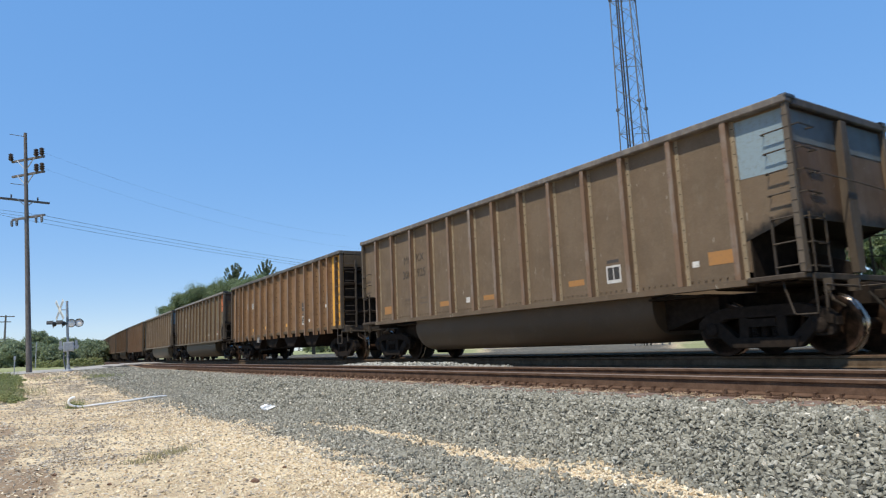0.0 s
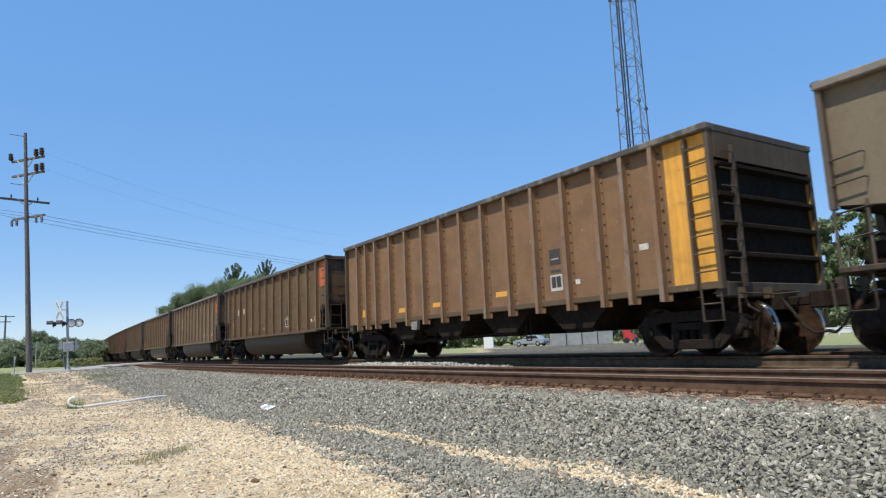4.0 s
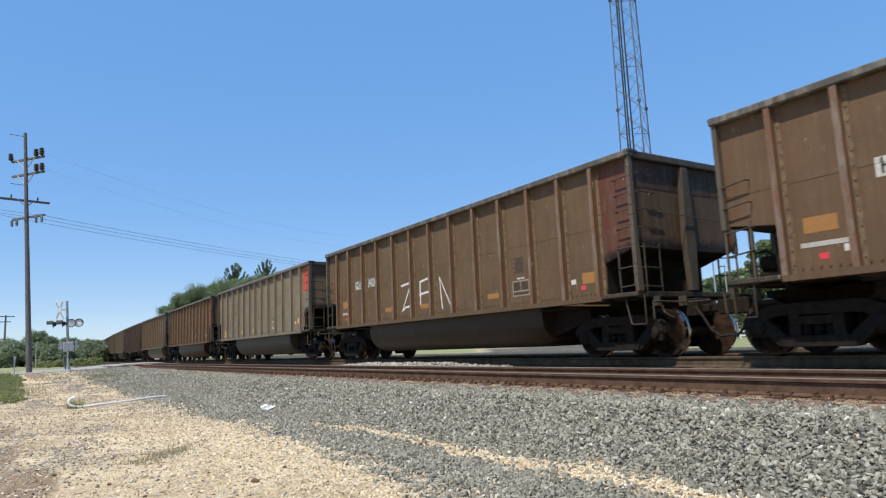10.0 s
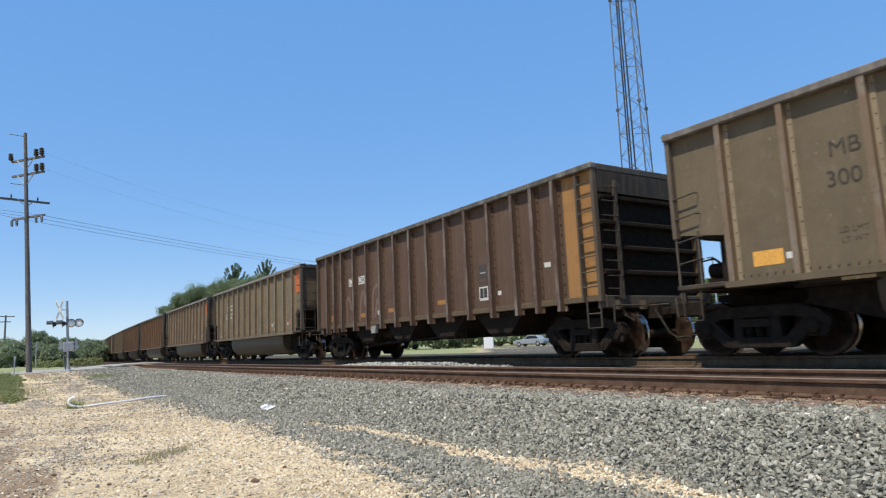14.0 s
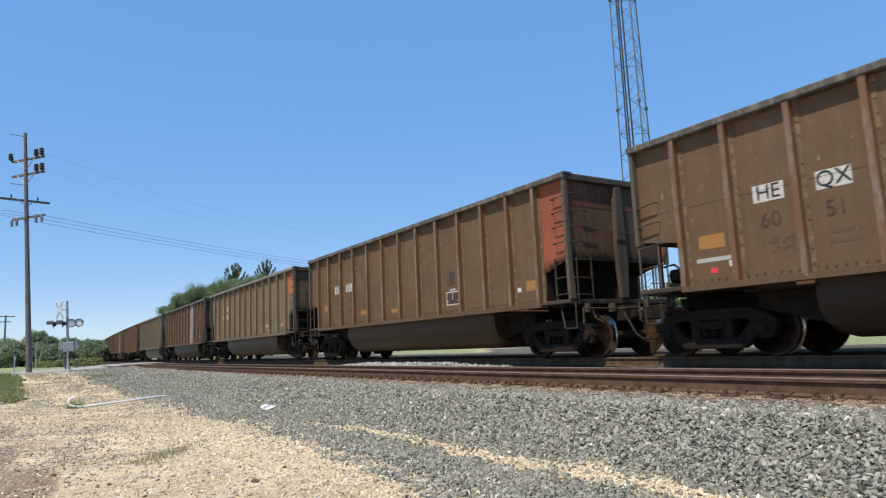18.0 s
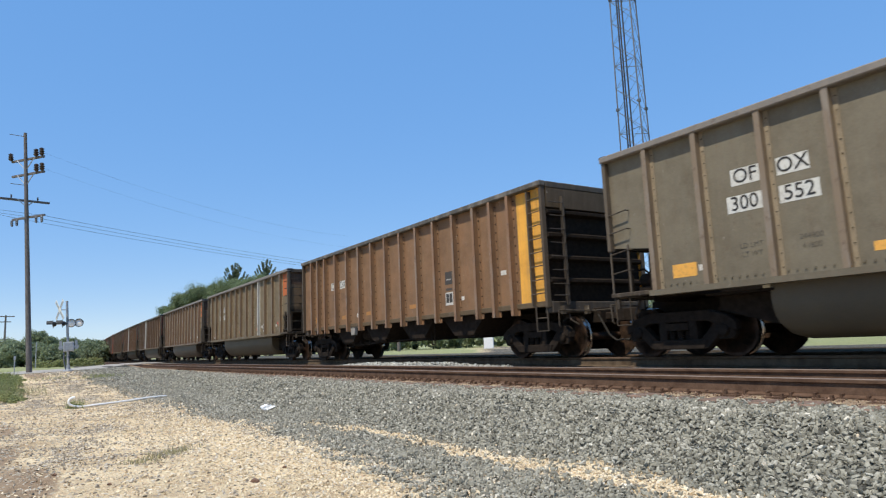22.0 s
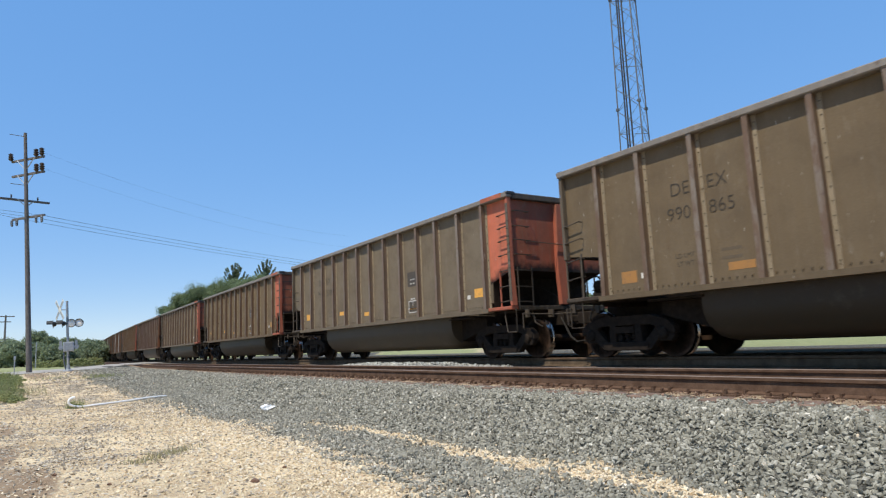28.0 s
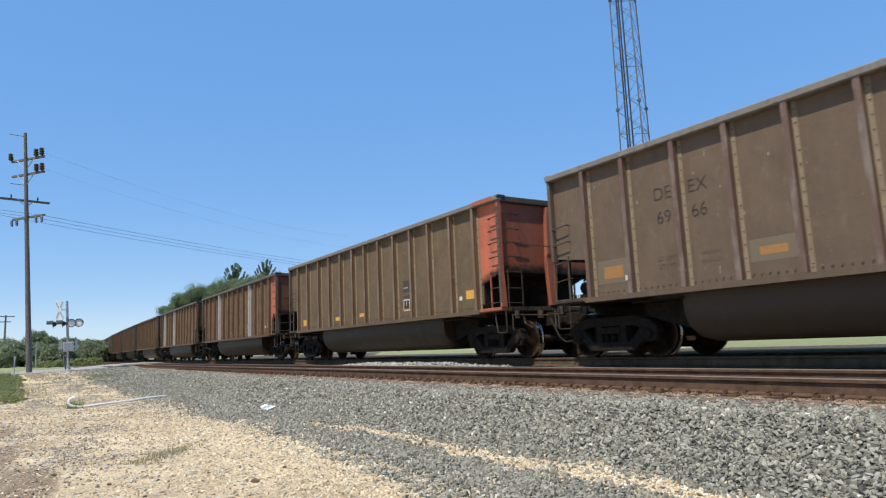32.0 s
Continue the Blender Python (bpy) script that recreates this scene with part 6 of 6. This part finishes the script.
# ---- yard beyond the tracks ----
def build_fence():
    a, b = Vector((-51.66, 68.95, -0.40)), Vector((-38.3, 89.5, -0.62))
    fence = tagged(empty("rail_fence"), "white two-rail board fence along the lawn", "fence")
    n = 14
    for i in range(n + 1):
        p = a.lerp(b, i / n)
        ob = part("post", Shape().box(-0.07, 0.07, -0.07, 0.07, 0, 1.15).box(-0.09, 0.09, -0.09, 0.09, 1.15, 1.2), WHITE, fence)
        ob.matrix_basis = pose(p.x, p.y, p.z, 0, 0, 57)
    for i in range(n):
        p, q = a.lerp(b, i / n), a.lerp(b, (i + 1) / n)
        for z in (0.45, 0.95):
            d = (q - p).normalized()
            s = Vector((-d.y, d.x, 0)) * 0.03
            vs = [v + o + Vector((0, 0, zz)) for v in (p, q) for o in (-s, s) for zz in (z - 0.08, z + 0.08)]
            part("rail_board", Shape().add(vs, [(0, 1, 3, 2), (4, 6, 7, 5), (0, 4, 5, 1), (2, 3, 7, 6), (0, 2, 6, 4), (1, 5, 7, 3)]), WHITE, fence)


def build_car(x, y, z, turn, color, label, tall=0.0):
    car = tagged(empty("parked_car", pose(x, y, z, 0, 0, turn)), label, "car", "parked cars")
    m = Mat("car_enamel", 0.3, 0.3).color(color)
    body = [(-2.25, 0.32), (-2.3, 0.62), (-2.2, 0.92 + tall), (-1.5, 0.98 + tall), (0.9, 0.95 + tall * 0.6), (1.9, 0.82 + tall * 0.4), (2.28, 0.66), (2.3, 0.32)]
    part("body", Shape().prism(body, "y", -0.88, 0.88), m.mat, car, bevel=0.06)
    cab = [(-1.75 - tall * 0.5, 0.95 + tall), (-1.15 - tall, 1.42 + tall), (0.05, 1.44 + tall), (0.95, 0.93 + tall * 0.6)]
    part("cabin", Shape().prism(cab, "y", -0.74, 0.74), m.mat, car, bevel=0.05)
    glass = Mat("tinted_glass", 0.08).color((0.02, 0.025, 0.03)).mat
    win = [(-1.5 - tall * 0.4, 1.0 + tall), (-1.1 - tall * 0.8, 1.36 + tall), (0.0, 1.38 + tall), (0.7, 1.0 + tall * 0.7)]
    for sg in (-1, 1):
        part("side_window", Shape().prism(win, "y", *sorted((sg * 0.745, sg * 0.755))), glass, car)
    part("windscreen", Shape().prism([(0.16, 1.38 + tall), (0.20, 1.40 + tall), (0.93, 0.98 + tall * 0.6), (0.88, 0.97 + tall * 0.6)], "y", -0.66, 0.66), glass, car)
    for wx in (-1.4, 1.42):
        for sg in (-1, 1):
            w = part("wheel", Shape().lathe([(sg * 0.70, 0.30), (sg * 0.74, 0.33), (sg * 0.88, 0.33), (sg * 0.90, 0.30)], "y", 18), BLACK, car)
            w.matrix_basis = pose(wx, 0, 0.33)
            part("rim", Shape().lathe([(sg * 0.90, 0.2), (sg * 0.905, 0.19)], "y", 14), GALV, w)
    for sg in (-1, 1):
        part("headlight", Shape().box(2.2, 2.31, sg * 0.62 - 0.16, sg * 0.62 + 0.16, 0.6, 0.74), WHITE, car)


def build_yard():
    build_fence()
    grey_steel = plain("grey_sheet_metal", (0.22, 0.23, 0.22), (0.30, 0.31, 0.30), 2, 0.6)
    build_car(-65.9, 56.4, -0.28, 200, (0.34, 0.36, 0.38), "silver sedan parked beyond the lawn")
    build_car(-53.9, 93.3, -0.68, 215, (0.42, 0.43, 0.44), "silver coupe parked behind the white fence")
    build_car(-58.2, 92.2, -0.62, 215, (0.05, 0.055, 0.06), "dark wagon parked behind the white fence", 0.35)
    build_car(-48.7, 101.4, -0.8, 215, (0.65, 0.65, 0.66), "white car parked behind the white fence")
    cab = tagged(empty("utility_cabinet", pose(-48.7, 36.5, -0.2, 0, 0, 50)), "white utility cabinet on the lawn", "cabinet")
    part("body", Shape().box(-0.45, 0.45, -0.35, 0.35, 0.1, 1.55), WHITE, cab, bevel=0.03)
    part("plinth", Shape().box(-0.55, 0.55, -0.45, 0.45, 0, 0.1), ASPHALT, cab)
    for i in range(4):
        x, y = polar(978 + i * 27, 68)
        box = tagged(empty("storage_box", pose(x, y, -0.25, 0, 0, 48)), "grey sheet metal storage container", "container", "grey containers")
        part("body", Shape().box(-0.8, 0.8, -1.0, 1.0, 0.06, 1.42), grey_steel, box, bevel=0.02)
        part("lid", Shape().box(-0.84, 0.84, -1.04, 1.04, 1.42, 1.5), grey_steel, box)
    red = plain("red_machine_paint", (0.42, 0.03, 0.03), (0.55, 0.05, 0.045), 4, 0.5)
    x, y = polar(1105, 70)
    mc = tagged(empty("red_machine", pose(x, y, -0.25, 0, 0, 48)), "small red machine beside the storage yard", "machine")
    part("body", Shape().prism([(-0.7, 0.3), (0.75, 0.3), (0.6, 0.9), (0.1, 1.0), (-0.1, 1.6), (-0.7, 1.6)], "y", -0.5, 0.5), red, mc, bevel=0.05)
    for q in (-0.45, 0.5):
        part("wheel", Shape().lathe([(-0.6, 0.3), (0.6, 0.3)], "y", 14, (q, 0, 0.3)), BLACK, mc)
    x, y = polar(1160, 72)
    gate = tagged(empty("steel_gate", pose(x, y, -0.28, 0, 0, 48)), "grey steel frame gate with cross bracing", "gate")
    part("gate_frame", Shape().tube([(0, -1.7, 0.1), (0, -1.7, 1.8), (0, 1.7, 1.8), (0, 1.7, 0.1), (0, -1.7, 0.1)], 0.05, 5), GALV, gate)
    for s in (-1, 1):
        part("brace", Shape().tube([(0, -1.7, 0.95 + s * 0.75), (0, 1.7, 0.95 - s * 0.75)], 0.035, 5), GALV if s < 0 else red, gate)
    for i in range(5):
        part("upright", Shape().tube([(0, -1.2 + i * 0.6, 0.1), (0, -1.2 + i * 0.6, 1.8)], 0.03, 5), GALV, gate)
    x, y = polar(1204, 76)
    shed = tagged(empty("white_shed", pose(x, y, -0.35, 0, 0, 48)), "small white storage shed", "shed")
    part("walls", Shape().box(-0.8, 0.8, -0.75, 0.75, 0, 1.75), WHITE, shed)
    part("roof", Shape().prism([(-0.85, 1.75), (0.85, 1.75), (0, 2.05)], "x", -0.9, 0.9), grey_steel, shed)
    x, y = polar(1289, 78)
    post = tagged(empty("service_pillar", pose(x, y, -0.5)), "beige service pillar beside the fence", "pillar")
    part("column", Shape().box(-0.3, 0.3, -0.3, 0.3, 0, 2.4), ASPHALT, post, bevel=0.03)
    part("cap", Shape().box(-0.34, 0.34, -0.34, 0.34, 2.4, 2.5), ASPHALT, post)
    # slender poles between the trees
    for px, d, h in ((1262, 70, 9.0), (1282, 90, 10.0), (1502, 80, 9.0)):
        x, y = polar(px, d)
        p = tagged(empty("light_pole", pose(x, y, -0.4)), "slender grey light pole beyond the lawn", "light pole", "light poles")
        part("shaft", Shape().lathe([(0, 0.12), (h, 0.08)], "z", 8), GALV, p)
        part("lamp_head", Shape().box(-0.6, 0.1, -0.12, 0.12, h - 0.05, h + 0.08), GALV_DARK, p)


def build_roadside():
    # small posts and a second pole beyond the crossing
    x, y = polar(6, 120)
    p = tagged(empty("utility_pole", pose(x, y, -0.3)), "distant wooden utility pole with two crossarms", "utility pole")
    part("shaft", Shape().lathe([(0, 0.2), (9.6, 0.14)], "z", 8), POLE_WOOD, p)
    for z, w in ((9.3, 1.4), (8.3, 0.9)):
        part("crossarm", Shape().box(-0.1, 0.1, -w, w, z, z + 0.16), POLE_WOOD, p)
    x, y = polar(63, 66)
    p = tagged(empty("marker_post", pose(x, y, -0.25)), "plain grey metal post beside the road", "post")
    part("shaft", Shape().lathe([(0, 0.06), (2.7, 0.05)], "z", 8), GALV, p)
    x, y = polar(26, 40)
    p = tagged(empty("delineator", pose(x, y, -0.25)), "white reflector marker on a thin post", "marker")
    part("shaft", Shape().lathe([(0, 0.03), (1.15, 0.03)], "z", 6), GALV, p)
    part("reflector", Shape().box(-0.03, 0.03, -0.06, 0.06, 0.92, 1.15), GALV, p)
    x, y = polar(36, 46)
    sg = tagged(empty("small_sign", pose(x, y, -0.25)), "small white and yellow litter by the road", "litter")
    part("sheet", Shape().prism([(-0.25, 0.0), (0.3, 0.02), (0.15, 0.12), (-0.1, 0.1)], "y", -0.3, 0.3), WHITE, sg)


# ---- small things on the dirt ----
def ground_at(x, y):
    return float(ground_z(np.array(float(x)), np.array(float(y))))


def build_pipe():
    hook = [(1.30, 0.31), (1.22, 0.33), (1.15, 0.30), (1.11, 0.23), (1.11, 0.15), (1.16, 0.08), (1.28, 0.04)]
    pts = [(-20.9, y, ground_at(-20.9, 1.3) + z) for y, z in hook]
    way = [(-20.9, 1.45), (-21.1, 1.75), (-21.4, 2.3), (-22.0, 3.1), (-22.83, 4.24)]
    for i in range(len(way) - 1):
        for q in range(4):
            k = q / 4
            x, y = way[i][0] * (1 - k) + way[i + 1][0] * k, way[i][1] * (1 - k) + way[i + 1][1] * k
            pts.append((x, y, ground_at(x, y) + 0.05))
    for _ in range(3):
        pts = [pts[0]] + [tuple((a + 2 * b + c) / 4 for a, b, c in zip(p, q, r)) for p, q, r in zip(pts, pts[1:], pts[2:])] + [pts[-1]]
    tagged(part("plastic_pipe", Shape().tube(pts, 0.033, 8), PVC, smooth=True), "bent white plastic pipe lying on the gravel", "pipe")


def tuft(name, x, y, n, spread, h, seed, label, mat=None, run=(0.0, 0.0)):
    r = np.random.RandomState(seed)
    px, py = x + r.normal(0, spread, n), y + np.clip(r.normal(0, min(spread * 0.7, 0.65), n), -2.2, 1.3)
    k = r.uniform(-1, 1, n)
    px, py = px + k * run[0], py + k * run[1]
    pz = ground_z(px, py) - 0.01
    a = r.uniform(0, 6.28, n)
    hh = h * r.uniform(0.4, 1.2, n)
    w = 0.006 + 0.004 * r.rand(n)
    lean = r.uniform(0.1, 0.7, n) * hh
    v = np.stack([np.stack([px - w * np.sin(a), py + w * np.cos(a), pz], -1), np.stack([px + w * np.sin(a), py - w * np.cos(a), pz], -1),
                  np.stack([px + lean * np.cos(a), py + lean * np.sin(a), pz + hh], -1)], 1).reshape(-1, 3)
    return tagged(bulk(name, v, np.arange(3 * n).reshape(-1, 3), mat or BLADE), label, "grass", kind="stuff")


def build_small():
    tuft("grass_tuft", -9.45, 1.62, 520, 0.13, 0.07, 41, "sparse dull green grass tuft in the dirt", DRY_BLADE, (-0.40, 0.42))
    tuft("grass_tuft", -21.2, 1.32, 260, 0.16, 0.26, 42, "green weeds growing through the pipe")
    tuft("grass_tuft", -34.6, 3.25, 500, 0.6, 0.20, 44, "green weeds on the gravel")
    tuft("grass_tuft", -36.5, 1.3, 500, 1.6, 0.10, 46, "sparse short grass on the dirt")
    tuft("grass_tuft", -29.0, -0.5, 2600, 1.3, 0.16, 47, "short green grass at the edge of the dirt", DRY_BLADE)
    tuft("tall_grass", -33.5, -1.45, 7000, 2.6, 0.34, 43, "tall green roadside grass and weeds")
    tuft("tall_grass", -28.5, -1.3, 1800, 1.4, 0.30, 45, "tall pale green roadside grass", DRY_BLADE)
    r = random.Random(52)
    clumps = []
    for _ in range(420):
        x, back = r.uniform(-38.0, -24.4), abs(r.gauss(0, 0.75))
        y = 0.02 + 0.30 * math.sin(x * 1.9) * r.random() - back
        top = min(1.0, 0.12 + back * 0.75)
        clumps.append((x, y, ground_at(x, y) + r.uniform(0.03, 0.44) * top, r.uniform(0.07, 0.15) * (0.5 + top)))
    tagged(leaves("weeds", clumps, 100, 0.026, BRUSH, 53), "leafy olive-green weeds at the edge of the dirt", "weeds", kind="stuff")
    lit = Shape()
    for i in range(5):
        a = i * 1.3
        lit.prism([(0.16 * math.cos(a), 0.0), (0.16 * math.cos(a) + 0.16, 0.02), (0.1 + 0.1 * math.sin(a), 0.10 + 0.02 * i)], "y", -0.12 + 0.05 * math.sin(a * 2), 0.10 + 0.06 * math.cos(a))
    ob = part("paper_litter", lit, PVC)
    ob.matrix_basis = pose(-14.5, 4.58, ground_at(-14.5, 4.58) + 0.03, 10, -15, 35) @ Matrix.Scale(0.75, 4)
    tagged(ob, "crumpled white paper litter on the ballast", "litter")
    brown = plain("brown_stone", (0.12, 0.065, 0.04), (0.20, 0.12, 0.08), 12, 0.9)
    kinds, tris = stone_kinds(3, 8)
    for x, y, s in ((-6.7, 2.02, 0.075), (-7.09, 2.46, 0.035), (-8.7, 0.37, 0.045), (-7.7, 0.82, 0.035)):
        sh = Shape().add([tuple(c) for c in kinds[0] * np.array([1.2, 0.9, 0.7]) * s], [tuple(t) for t in tris])
        ob = part("brown_rock", sh, brown)
        ob.matrix_basis = pose(x, y, ground_at(x, y) + 0.015, 0, 0, 40)
        tagged(ob, "flat reddish brown rock on the dirt", "rock", "brown rocks")


build_ground()
build_stones()
build_track("near_track", NEAR_TRACK, 0.0, "empty rusty railway track on timber ties", True)
build_track("far_track", FAR_TRACK, FAR_RISE, "railway track under the coal train", False)
build_road()
build_signal()
build_pole()
build_tower()
build_green()
build_yard()
build_roadside()
build_pipe()
build_small()
build_train()


def motions():
    """The train rolls past; its wheels turn as it goes."""
    for k, car in enumerate(TRAIN):
        walk(car, [(t, car_pose(k, t)) for t in range(0, 33)])
    keyed = {}
    for car in TRAIN:
        for truck in car.children:
            if truck.name.split(".")[0] != "truck":
                continue
            for w in truck.children:
                if w.name.split(".")[0] != "wheelset":
                    continue
                x = round(w.matrix_basis.translation.x, 3)
                if x not in keyed:
                    rows = []
                    for i in range(0, 32 * FPS + 1):
                        turn = gone(i / FPS) / 0.457
                        rows.append((i / FPS, pose(x, 0, 0.457, 0, math.degrees(turn) % 360, 0)))
                    walk(w, rows)
                    keyed[x] = w
                else:
                    w.rotation_mode = "QUATERNION"
                    src = keyed[x].animation_data
                    anim = w.animation_data_create()
                    anim.action = src.action
                    anim.action_slot = src.action_slot


motions()
